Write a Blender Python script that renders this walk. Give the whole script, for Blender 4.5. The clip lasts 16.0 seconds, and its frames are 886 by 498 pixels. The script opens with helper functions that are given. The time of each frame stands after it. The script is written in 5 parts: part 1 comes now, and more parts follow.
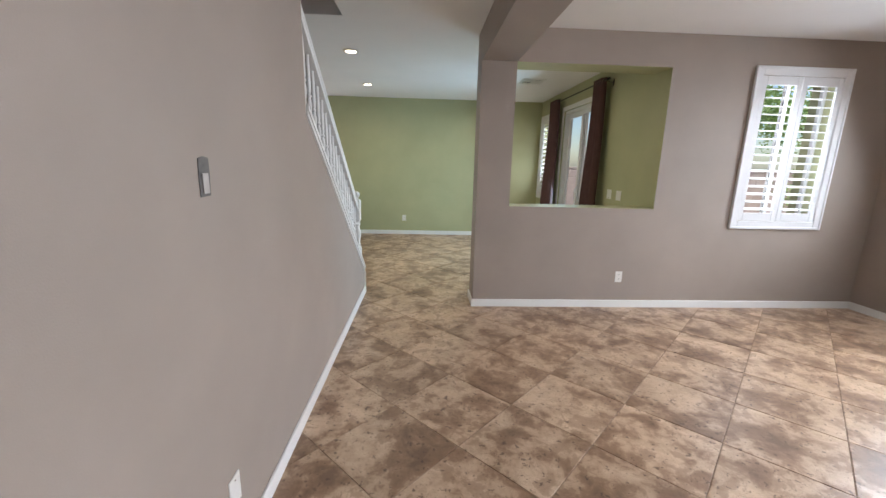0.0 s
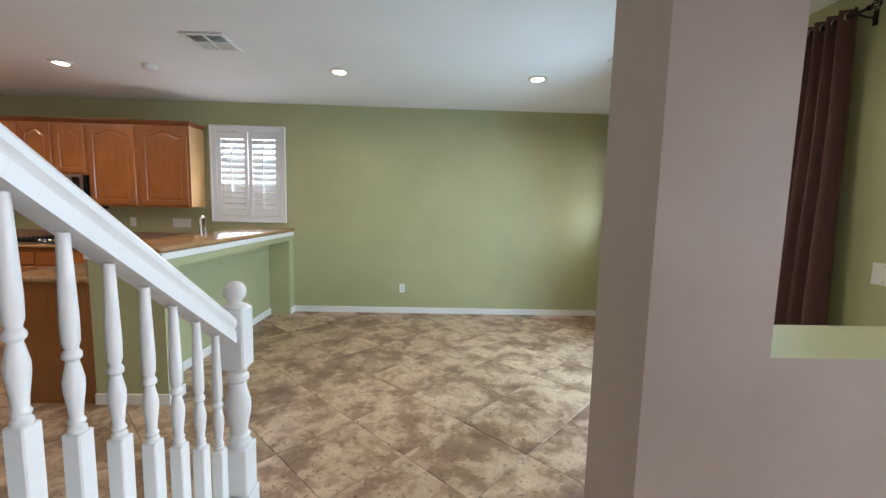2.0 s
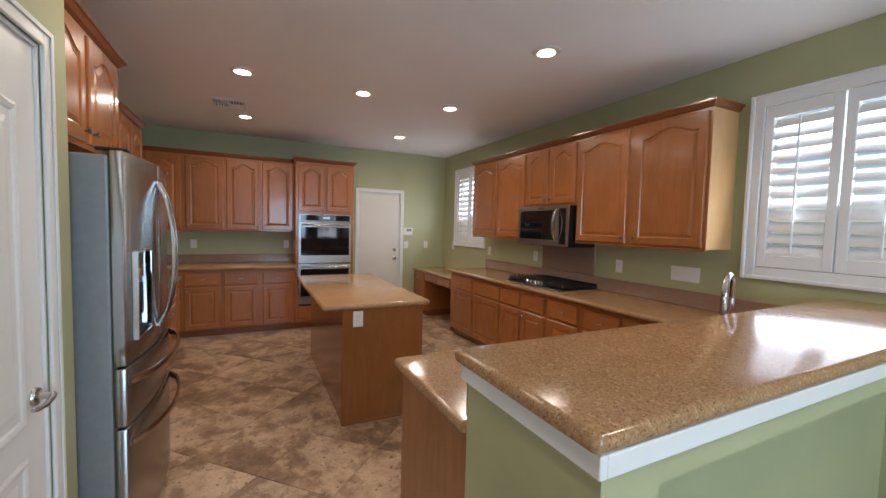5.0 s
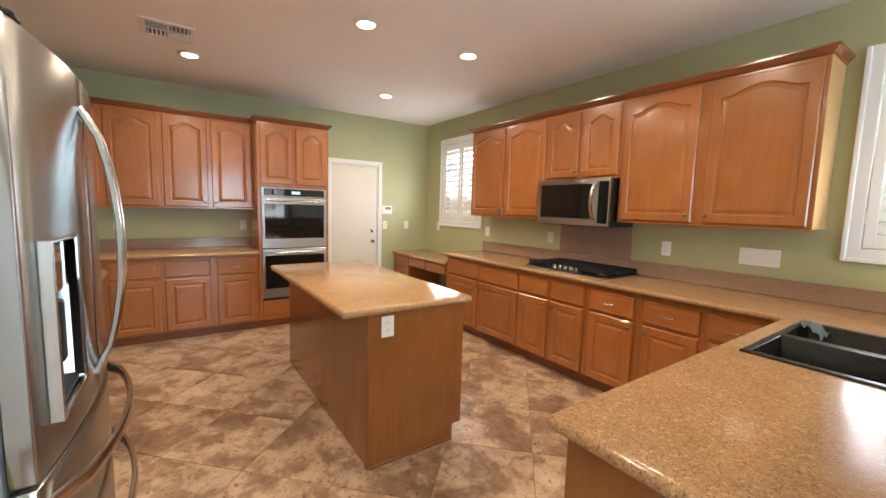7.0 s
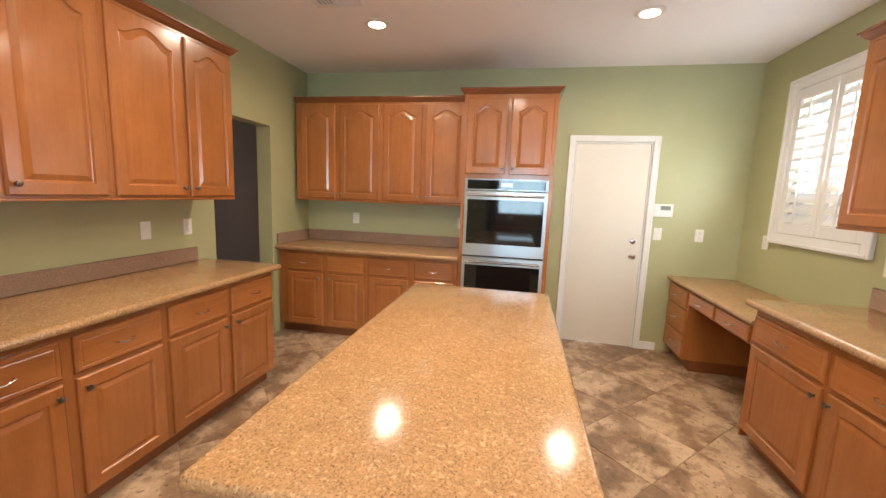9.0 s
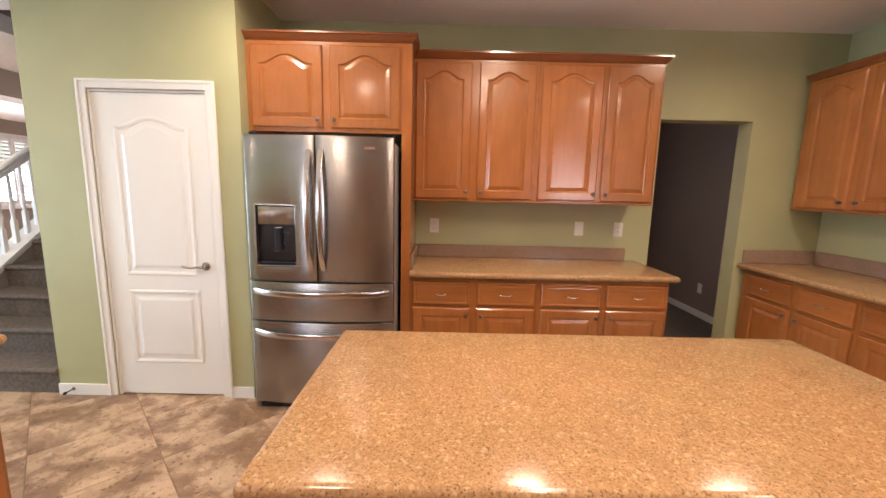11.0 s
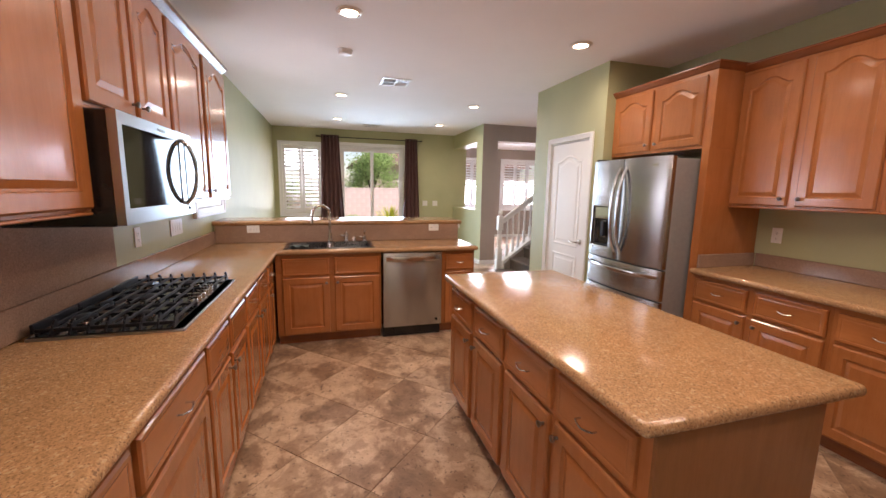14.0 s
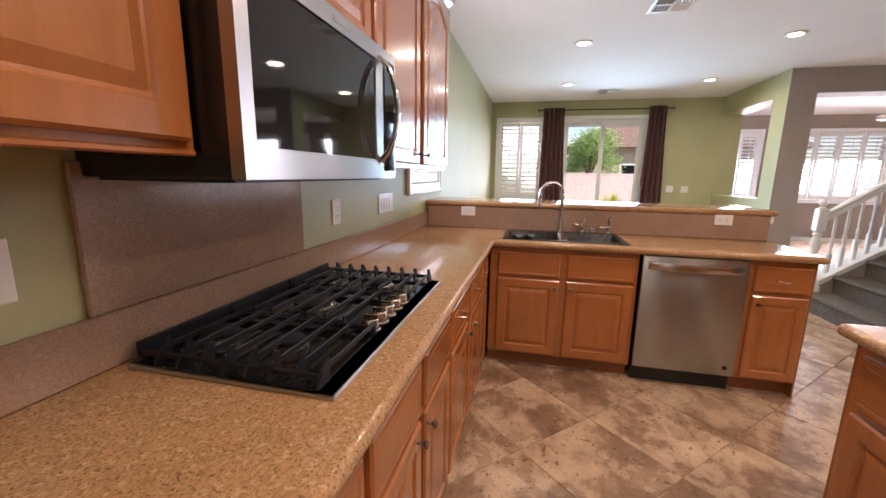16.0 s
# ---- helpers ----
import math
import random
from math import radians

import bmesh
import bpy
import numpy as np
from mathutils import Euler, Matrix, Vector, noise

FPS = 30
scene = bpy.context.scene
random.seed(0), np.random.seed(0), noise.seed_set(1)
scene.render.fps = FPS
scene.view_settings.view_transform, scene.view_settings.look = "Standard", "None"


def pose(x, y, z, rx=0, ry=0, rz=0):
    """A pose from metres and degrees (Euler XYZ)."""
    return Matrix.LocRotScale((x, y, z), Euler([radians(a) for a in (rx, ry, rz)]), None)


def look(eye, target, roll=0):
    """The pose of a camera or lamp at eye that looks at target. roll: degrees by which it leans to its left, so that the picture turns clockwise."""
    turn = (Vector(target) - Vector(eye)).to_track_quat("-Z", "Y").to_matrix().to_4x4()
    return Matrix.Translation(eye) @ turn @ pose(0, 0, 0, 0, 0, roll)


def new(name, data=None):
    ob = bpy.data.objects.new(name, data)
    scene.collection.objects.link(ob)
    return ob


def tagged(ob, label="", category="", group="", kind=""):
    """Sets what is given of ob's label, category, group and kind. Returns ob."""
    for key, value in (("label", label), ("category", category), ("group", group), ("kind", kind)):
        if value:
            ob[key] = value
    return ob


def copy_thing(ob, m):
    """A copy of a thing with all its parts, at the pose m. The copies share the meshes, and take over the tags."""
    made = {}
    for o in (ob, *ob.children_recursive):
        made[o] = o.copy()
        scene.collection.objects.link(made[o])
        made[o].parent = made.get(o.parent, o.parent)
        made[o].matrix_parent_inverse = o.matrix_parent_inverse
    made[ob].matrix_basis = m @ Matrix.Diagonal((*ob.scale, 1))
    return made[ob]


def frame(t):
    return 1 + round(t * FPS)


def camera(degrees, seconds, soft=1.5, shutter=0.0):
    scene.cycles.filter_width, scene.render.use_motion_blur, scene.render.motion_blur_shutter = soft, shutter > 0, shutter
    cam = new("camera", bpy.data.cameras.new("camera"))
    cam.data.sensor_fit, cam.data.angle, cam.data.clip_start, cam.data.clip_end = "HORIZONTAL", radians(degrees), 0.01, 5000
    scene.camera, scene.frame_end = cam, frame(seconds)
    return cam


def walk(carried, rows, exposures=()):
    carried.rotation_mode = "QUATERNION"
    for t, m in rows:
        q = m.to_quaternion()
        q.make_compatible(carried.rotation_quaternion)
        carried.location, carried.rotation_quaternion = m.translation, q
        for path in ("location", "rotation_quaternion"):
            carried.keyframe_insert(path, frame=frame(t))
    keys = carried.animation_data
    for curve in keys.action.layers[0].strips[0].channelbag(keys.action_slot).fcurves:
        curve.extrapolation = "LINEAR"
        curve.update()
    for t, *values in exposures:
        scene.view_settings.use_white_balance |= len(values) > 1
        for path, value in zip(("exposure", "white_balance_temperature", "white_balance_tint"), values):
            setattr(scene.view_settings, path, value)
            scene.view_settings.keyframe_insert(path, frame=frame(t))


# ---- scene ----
cam = camera(97.3, 16.0)
PATH = [
    (0, (0.544, 0.194, 1.476), (0.645, 2.145, 1.051), 1.4),
    (0.5, (0.523, 1.069, 1.481), (0.618, 3.025, 1.076), 1.4),
    (1, (0.556, 1.914, 1.464), (0.655, 3.878, 1.099), 1.7),
    (1.5, (0.557, 2.571, 1.44), (0.646, 4.547, 1.145), 1.6),
    (2, (0.511, 3.164, 1.443), (0.574, 5.153, 1.237), 1.4),
    (2.5, (0.465, 3.742, 1.438), (0.401, 5.737, 1.313), 1.3),
    (3, (0.359, 4.258, 1.43), (0.006, 6.225, 1.349), 1.4),
    (3.5, (0.176, 4.713, 1.44), (-0.72, 6.5, 1.369), 1.5),
    (4, (-0.05, 5.043, 1.486), (-1.476, 6.443, 1.405), 1.6),
    (4.5, (-0.417, 5.271, 1.497), (-2.155, 6.257, 1.398), 1.5),
    (4.7, (-0.594, 5.314, 1.5), (-2.392, 6.184, 1.393), 1.5),
    (6.8, (-1.747, 5.009, 1.465), (-3.392, 6.127, 1.256), 1.5),
    (7, (-1.813, 5.065, 1.449), (-3.449, 6.196, 1.243), 1.6),
    (7.5, (-2.107, 5.308, 1.461), (-3.854, 6.256, 1.237), 1.6),
    (8, (-2.557, 5.544, 1.475), (-4.443, 6.164, 1.239), 1.7),
    (8.2, (-2.711, 5.652, 1.474), (-4.64, 6.121, 1.233), 1.6),
    (10.3, (-3.602, 7.328, 1.509), (-4.502, 5.574, 1.172), 1.8),
    (10.5, (-3.748, 7.322, 1.488), (-4.394, 5.457, 1.162), 1.4),
    (11, (-4.057, 7.239, 1.473), (-4.063, 5.262, 1.172), 1.3),
    (11.5, (-4.341, 6.993, 1.493), (-3.708, 5.119, 1.199), 1.5),
    (12, (-4.593, 7.018, 1.506), (-3.473, 5.391, 1.193), 1.3),
    (12.5, (-4.954, 7.115, 1.509), (-3.508, 5.767, 1.206), 1.3),
    (13, (-5.481, 7.206, 1.507), (-3.818, 6.137, 1.204), 1.1),
    (13.5, (-5.903, 7.244, 1.502), (-4.097, 6.437, 1.203), 1.0),
    (14, (-6.165, 7.324, 1.487), (-4.267, 6.77, 1.184), 1.0),
    (14.5, (-6.21, 7.364, 1.451), (-4.249, 7.115, 1.148), 0.9),
    (15, (-5.952, 7.379, 1.414), (-3.979, 7.46, 1.097), 1.1),
    (15.5, (-5.515, 7.481, 1.394), (-3.579, 7.842, 1.048), 0.6),
    (16, (-5.088, 7.531, 1.35), (-3.175, 7.976, 0.975), 0.9),
]
walk(cam, [(t, look(eye, target, roll)) for t, eye, target, roll in PATH], [(0.0, -0.38, 6300, 9), (1.5, -0.3, 6250, 10), (2.5, -0.22, 6200, 12), (3.0, -0.26, 6100, 14), (4.5, -0.34, 6000, 12), (6.8, 0.52, 6700, 9), (8.2, 0.72, 6650, 8), (10.5, 0.78, 6800, 14), (12.0, 0.3, 6850, 23), (14.0, 0.22, 6750, 24), (16.0, 0.32, 6550, 22)])

# ---- world and large lights ----
world = bpy.data.worlds.new("world")
scene.world = world
world.use_nodes = True
wn = world.node_tree
sky = wn.nodes.new("ShaderNodeTexSky")
sky.sky_type, sky.sun_disc = "NISHITA", False
sky.sun_elevation, sky.sun_rotation = radians(50), radians(239)
wn.links.new(sky.outputs[0], wn.nodes["Background"].inputs[0])
wn.nodes["Background"].inputs[1].default_value = 0.15

sun = new("sun", bpy.data.lights.new("sun", "SUN"))
sun.data.energy, sun.data.angle, sun.data.color = 5.0, radians(0.5), (1.0, 0.95, 0.87)
sun.matrix_world = look((-5.0, -3.0, 7.0), (0, 0, 0))


def window_light(name, m, w, h, watts, color=(0.86, 0.91, 1.0), spread=170):
    lamp = new(name, bpy.data.lights.new(name, "AREA"))
    lamp.data.shape, lamp.data.size, lamp.data.size_y = "RECTANGLE", w, h
    lamp.data.energy, lamp.data.color, lamp.matrix_world = watts, color, m
    lamp.data.spread = radians(spread)
    return lamp


window_light("sky_light_slider", look((2.765, 6.37, 1.25), (0, 6.37, 0.5)), 1.4, 2.2, 78, (0.52, 0.79, 1.0), 150)
window_light("sky_light_east", look((3.0, 7.86, 1.66), (0, 7.6, 2.3)), 0.7, 1.3, 20)
window_light("sky_light_north", look((-1.9, 8.475, 1.83), (-1.9, 5.0, 2.9)), 0.75, 1.0, 22)
window_light("sky_light_desk", look((-6.3, 8.475, 1.82), (-6.3, 5.0, 2.9)), 0.75, 1.0, 19)
window_light("sky_light_room", look((4.25, 4.23, 1.7), (4.25, 0, 1.7)), 0.7, 1.3, 22)
window_light("sky_light_room_east", look((5.40, 1.2, 1.65), (2.6, 1.2, 0.0)), 1.6, 1.4, 150, spread=150)
window_light("sky_light_room_south", look((5.40, -1.0, 1.65), (2.6, -1.0, 0.0)), 1.6, 1.4, 140, spread=150)
window_light("sky_light_room_far", look((5.40, 3.1, 1.65), (2.6, 3.1, 0.0)), 0.7, 1.4, 80, spread=150)
# Fill lamp added to brighten the back hall, at an unseen wall opening.
window_light("fill_light_hall", look((-5.05, 0.98, 1.6), (-5.05, 4, 1.2)), 1.0, 1.3, 6, (1.0, 0.92, 0.86))
DOWNLIGHTS = [(-6.09, 7.15), (-4.55, 7.16), (-3.05, 7.15), (-0.41, 7.13), (1.53, 7.14), (-6.07, 5.23),
              (-4.54, 5.23), (-3.03, 5.2), (-0.33, 5.17), (1.54, 5.2), (-4.55, 6.24)]
for lx, ly in DOWNLIGHTS:
    lamp = new("downlight_lamp", bpy.data.lights.new("downlight_lamp", "AREA"))
    lamp.data.shape, lamp.data.size = "DISK", 0.18
    lamp.data.energy, lamp.data.color = 9.2, (1.0, 0.845, 0.66)
    lamp.data.spread = radians(165)
    lamp.matrix_world = look((lx, ly, 2.724), (lx, ly, 0), 0)


# ---- materials ----
def tree_of(name):
    m = bpy.data.materials.new(name)
    m.use_nodes = True
    return m, m.node_tree, m.node_tree.nodes["Principled BSDF"]


def node(nt, kind, **values):
    n = nt.nodes.new(kind)
    for k, v in values.items():
        n.inputs[k.replace("_", " ")].default_value = v
    return n


def coords(nt, scale=(1, 1, 1), which="Object"):
    tc, mp = nt.nodes.new("ShaderNodeTexCoord"), nt.nodes.new("ShaderNodeMapping")
    nt.links.new(tc.outputs[which], mp.inputs[0])
    mp.inputs["Scale"].default_value = scale
    return mp.outputs[0]


def ramp(nt, fac, stops):
    r = nt.nodes.new("ShaderNodeValToRGB")
    e = r.color_ramp.elements
    while len(e) < len(stops):
        e.new(0.5)
    for el, (p, c) in zip(e, stops):
        el.position, el.color = p, (*c, 1)
    nt.links.new(fac, r.inputs[0])
    return r.outputs[0]


def mix(nt, fac, a, b, blend="MIX"):
    m = nt.nodes.new("ShaderNodeMix")
    m.data_type, m.blend_type = "RGBA", blend
    for sock, v in ((m.inputs[0], fac), (m.inputs[6], a), (m.inputs[7], b)):
        if isinstance(v, (int, float)):
            sock.default_value = v
        elif isinstance(v, tuple):
            sock.default_value = (*v, 1)
        else:
            nt.links.new(v, sock)
    return m.outputs[2]


def noise_of(nt, vec, scale, detail=4, rough=0.55, distort=0.0):
    n = node(nt, "ShaderNodeTexNoise", Scale=scale, Detail=detail, Roughness=rough, Distortion=distort)
    nt.links.new(vec, n.inputs["Vector"])
    return n.outputs["Fac"]


def bump(nt, bsdf, height, strength, distance):
    b = node(nt, "ShaderNodeBump", Strength=strength, Distance=distance)
    nt.links.new(height, b.inputs["Height"])
    nt.links.new(b.outputs[0], bsdf.inputs["Normal"])


def paint(name, c, rough=0.6, grain=260, strength=0.25, vary=0.06, blot=1.7):
    m, nt, b = tree_of(name)
    v = coords(nt)
    f = noise_of(nt, v, blot, 5)
    dark = tuple(x * (1 - vary) for x in c)
    light = tuple(min(1, x * (1 + vary)) for x in c)
    nt.links.new(ramp(nt, f, [(0.3, dark), (0.7, light)]), b.inputs["Base Color"])
    b.inputs["Roughness"].default_value = rough
    if strength:
        bump(nt, b, noise_of(nt, v, grain, 3), strength, 0.002)
    return m


def plain(name, c, rough=0.5, metal=0.0, vary=0.12, scale=30, coat=0.0):
    m, nt, b = tree_of(name)
    v = coords(nt)
    f = noise_of(nt, v, scale, 4)
    nt.links.new(ramp(nt, f, [(0.3, tuple(x * (1 - vary) for x in c)), (0.7, tuple(min(1, x * (1 + vary)) for x in c))]), b.inputs["Base Color"])
    b.inputs["Roughness"].default_value, b.inputs["Metallic"].default_value = rough, metal
    b.inputs["Coat Weight"].default_value = coat
    return m


def brushed(name, c, rough, along, metal=1.0):
    m, nt, b = tree_of(name)
    v = coords(nt, along)
    f = noise_of(nt, v, 1.0, 3, 0.6)
    nt.links.new(ramp(nt, f, [(0.25, tuple(x * 0.992 for x in c)), (0.75, c)]), b.inputs["Base Color"])
    b.inputs["Roughness"].default_value = rough
    b.inputs["Metallic"].default_value = metal
    up = nt.nodes.new("ShaderNodeCombineXYZ")
    up.inputs[2].default_value = 1.0
    nt.links.new(up.outputs[0], b.inputs["Tangent"])
    b.inputs["Anisotropic"].default_value = 0.85
    return m


def wood(name, light, dark, along, rough=0.26, coat=0.45):
    m, nt, b = tree_of(name)
    info = nt.nodes.new("ShaderNodeObjectInfo")
    add = nt.nodes.new("ShaderNodeVectorMath")
    add.operation = "MULTIPLY_ADD"
    comb = nt.nodes.new("ShaderNodeCombineXYZ")
    for i in range(3):
        nt.links.new(info.outputs["Random"], comb.inputs[i])
    v0 = coords(nt)
    nt.links.new(comb.outputs[0], add.inputs[0])
    add.inputs[1].default_value = (17, 23, 31)
    nt.links.new(v0, add.inputs[2])
    mp = nt.nodes.new("ShaderNodeMapping")
    mp.inputs["Scale"].default_value = along
    nt.links.new(add.outputs[0], mp.inputs[0])
    f = noise_of(nt, mp.outputs[0], 3.0, 6, 0.6, 0.4)
    fine = noise_of(nt, mp.outputs[0], 22.0, 3, 0.7)
    blot = noise_of(nt, add.outputs[0], 3.5, 4, 0.6)
    col = ramp(nt, f, [(0.25, dark), (0.75, light)])
    col = mix(nt, 0.22, col, ramp(nt, fine, [(0.3, tuple(x * 0.7 for x in dark)), (0.7, light)]))
    col = mix(nt, 0.35, col, ramp(nt, blot, [(0.3, tuple(x * 0.75 for x in light)), (0.7, tuple(min(1, x * 1.2) for x in light))]), "MIX")
    tone = ramp(nt, info.outputs["Random"], [(0.0, (0.88, 0.88, 0.88)), (1.0, (1.08, 1.06, 1.04))])
    nt.links.new(mix(nt, 1.0, col, tone, "MULTIPLY"), b.inputs["Base Color"])
    b.inputs["Roughness"].default_value, b.inputs["Coat Weight"].default_value = rough, coat
    b.inputs["Coat Roughness"].default_value = 0.12
    bump(nt, b, fine, 0.05, 0.001)
    return m


def quartz(name, base, dark, light, rough=0.15, contrast=1.0):
    m, nt, b = tree_of(name)
    v = coords(nt)

    def cell(scale, chan):
        vo = node(nt, "ShaderNodeTexVoronoi", Scale=scale)
        nt.links.new(v, vo.inputs["Vector"])
        sep = nt.nodes.new("ShaderNodeSeparateColor")
        nt.links.new(vo.outputs["Color"], sep.inputs[0])
        return sep.outputs[chan], vo.outputs["Distance"]
    k1, _ = cell(210.0, 0)
    col = ramp(nt, k1, [(0.0, tuple(x * (1 - 0.22 * contrast) for x in base)), (0.5, base), (1.0, tuple(min(1, x * (1 + 0.17 * contrast)) for x in base))])
    k2, _ = cell(130.0, 1)
    col = mix(nt, ramp(nt, k2, [(0.88, (0, 0, 0)), (0.93, (0.5, 0.5, 0.5))]), col, light)
    k3, _ = cell(240.0, 2)
    col = mix(nt, ramp(nt, k3, [(0.075, (0.7 * contrast,) * 3), (0.095, (0, 0, 0))]), col, dark)
    k4, _ = cell(330.0, 0)
    col = mix(nt, ramp(nt, k4, [(0.12, (0.4, 0.4, 0.4)), (0.16, (0, 0, 0))]), col, tuple(x * 0.6 for x in base))
    blot = ramp(nt, noise_of(nt, v, 9, 4), [(0.3, (0.92, 0.91, 0.90)), (0.7, (1.05, 1.05, 1.04))])
    nt.links.new(mix(nt, 1.0, col, blot, "MULTIPLY"), b.inputs["Base Color"])
    b.inputs["Roughness"].default_value = rough
    return m


def tile_material():
    m, nt, b = tree_of("mottled_tile")
    geo, info = nt.nodes.new("ShaderNodeNewGeometry"), nt.nodes.new("ShaderNodeObjectInfo")
    add = nt.nodes.new("ShaderNodeVectorMath")
    add.operation = "MULTIPLY_ADD"
    comb = nt.nodes.new("ShaderNodeCombineXYZ")
    for i in range(3):
        nt.links.new(info.outputs["Random"], comb.inputs[i])
    nt.links.new(comb.outputs[0], add.inputs[0])
    add.inputs[1].default_value = (13, 37, 5)
    nt.links.new(geo.outputs["Position"], add.inputs[2])
    v = add.outputs[0]
    big = noise_of(nt, v, 3.4, 7, 0.58, 0.35)
    mid = noise_of(nt, v, 11, 6, 0.66, 0.4)
    blend = mix(nt, 0.28, big, mid)
    col = ramp(nt, blend, [(0.37, (0.17, 0.098, 0.058)), (0.445, (0.275, 0.17, 0.104)), (0.48, (0.35, 0.228, 0.147)), (0.496, (0.455, 0.318, 0.21)), (0.60, (0.60, 0.44, 0.31))])
    cloud = noise_of(nt, v, 6.0, 6, 0.62, 0.5)
    col = mix(nt, ramp(nt, cloud, [(0.545, (0, 0, 0)), (0.56, (0.45, 0.45, 0.45)), (0.66, (0.6, 0.6, 0.6))]), col, (0.27, 0.165, 0.10))
    vein = noise_of(nt, v, 9.0, 8, 0.72, 1.2)
    col = mix(nt, ramp(nt, vein, [(0.485, (0, 0, 0)), (0.5, (0.4, 0.4, 0.4)), (0.515, (0, 0, 0))]), col, (0.19, 0.11, 0.068))
    spot = noise_of(nt, v, 34, 4, 0.6)
    col = mix(nt, ramp(nt, spot, [(0.615, (0, 0, 0)), (0.645, (0.75, 0.75, 0.75))]), col, (0.085, 0.048, 0.03))
    tone = ramp(nt, info.outputs["Random"], [(0.0, (0.91, 0.90, 0.89)), (1.0, (1.06, 1.05, 1.04))])
    nt.links.new(mix(nt, 1.0, col, tone, "MULTIPLY"), b.inputs["Base Color"])
    nt.links.new(ramp(nt, mid, [(0.3, (0.42,) * 3), (0.7, (0.28,) * 3)]), b.inputs["Roughness"])
    bump(nt, b, mid, 0.12, 0.003)
    return m


def glow(name, c, strength):
    m, nt, b = tree_of(name)
    b.inputs["Base Color"].default_value = (*c, 1)
    b.inputs["Emission Color"].default_value = (*c, 1)
    b.inputs["Emission Strength"].default_value = strength
    return m


def glass_material(name, tint=(1, 1, 1), rough=0.0):
    m, nt, b = tree_of(name)
    b.inputs["Base Color"].default_value = (*tint, 1)
    b.inputs["Roughness"].default_value, b.inputs["IOR"].default_value = rough, 1.02
    b.inputs["Transmission Weight"].default_value = 1.0
    return m


def leaf_material(name, c):
    m, nt, b = tree_of(name)
    v = coords(nt)
    f = noise_of(nt, v, 6, 4)
    col = ramp(nt, f, [(0.3, tuple(x * 0.6 for x in c)), (0.7, tuple(min(1, x * 1.4) for x in c))])
    nt.links.new(col, b.inputs["Base Color"])
    b.inputs["Roughness"].default_value = 0.5
    tr = nt.nodes.new("ShaderNodeBsdfTranslucent")
    nt.links.new(col, tr.inputs["Color"])
    ms = nt.nodes.new("ShaderNodeMixShader")
    ms.inputs[0].default_value = 0.5
    nt.links.new(b.outputs[0], ms.inputs[1])
    nt.links.new(tr.outputs[0], ms.inputs[2])
    nt.links.new(ms.outputs[0], nt.nodes["Material Output"].inputs[0])
    return m


GREEN = paint("green_wall_paint", (0.428, 0.432, 0.247), 0.5)
GREY = paint("taupe_wall_paint", (0.34, 0.285, 0.245), 0.55)
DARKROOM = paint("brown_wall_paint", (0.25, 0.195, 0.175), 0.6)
WHITE = paint("white_ceiling_paint", (0.86, 0.85, 0.84), 0.8, 120, 0.4, 0.02)
TRIM = paint("white_trim_paint", (0.80, 0.80, 0.78), 0.35, 60, 0.03, 0.02)
SHUTTER = paint("white_shutter_paint", (0.80, 0.81, 0.82), 0.35, 40, 0.02, 0.02)
MAPLE = wood("maple_vertical_grain", (0.42, 0.155, 0.047), (0.285, 0.093, 0.026), (9, 9, 0.9))
MAPLE_H = wood("maple_horizontal_grain", (0.42, 0.155, 0.047), (0.285, 0.093, 0.026), (0.9, 9, 9))
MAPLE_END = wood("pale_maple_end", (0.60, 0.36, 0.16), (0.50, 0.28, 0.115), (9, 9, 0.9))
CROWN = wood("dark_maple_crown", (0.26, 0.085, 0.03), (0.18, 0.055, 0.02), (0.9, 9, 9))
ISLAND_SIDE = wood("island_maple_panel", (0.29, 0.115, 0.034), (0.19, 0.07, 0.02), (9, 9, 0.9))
QUARTZ = quartz("speckled_quartz", (0.40, 0.228, 0.112), (0.13, 0.072, 0.042), (0.57, 0.41, 0.24))
SPLASH = quartz("brown_quartz_splash", (0.34, 0.225, 0.165), (0.22, 0.145, 0.105), (0.40, 0.275, 0.205), 0.16, 0.45)
STEEL = brushed("brushed_stainless", (0.43, 0.43, 0.43), 0.28, (4, 4, 1100))
STEEL_H = brushed("brushed_stainless_vertical", (0.385, 0.38, 0.375), 0.27, (900, 900, 3))
CHROME = plain("satin_nickel", (0.58, 0.56, 0.54), 0.2, 1.0, 0.04)
KNOB = plain("dark_pewter", (0.20, 0.17, 0.14), 0.32, 1.0, 0.1)
BLACK = plain("black_enamel", (0.012, 0.012, 0.014), 0.25, 0.0, 0.2)
BLACK_GLASS = plain("black_oven_glass", (0.008, 0.008, 0.009), 0.04, 0.0, 0.1)
IRON = plain("cast_iron", (0.010, 0.010, 0.014), 0.45, 0.0, 0.2)
IRON.node_tree.nodes["Principled BSDF"].inputs["Specular IOR Level"].default_value = 0.3
PLASTIC = plain("white_plastic", (0.78, 0.77, 0.74), 0.35, 0.0, 0.03)
SLOT = plain("dark_slot", (0.03, 0.03, 0.03), 0.6)
DARK = plain("dark_gap", (0.02, 0.017, 0.015), 0.7)
CARPET = paint("grey_carpet", (0.125, 0.10, 0.085), 0.95, 420, 1.0, 0.3, 40)
CURTAIN = paint("plum_curtain_cloth", (0.10, 0.044, 0.040), 0.7, 500, 0.4, 0.12, 8)
TILE = tile_material()
GROUT = paint("brown_grout", (0.27, 0.19, 0.13), 0.9, 200, 0.4, 0.15, 6)
GLASS = glass_material("window_glass")
LENS = glow("downlight_lens", (1.0, 0.80, 0.55), 14)
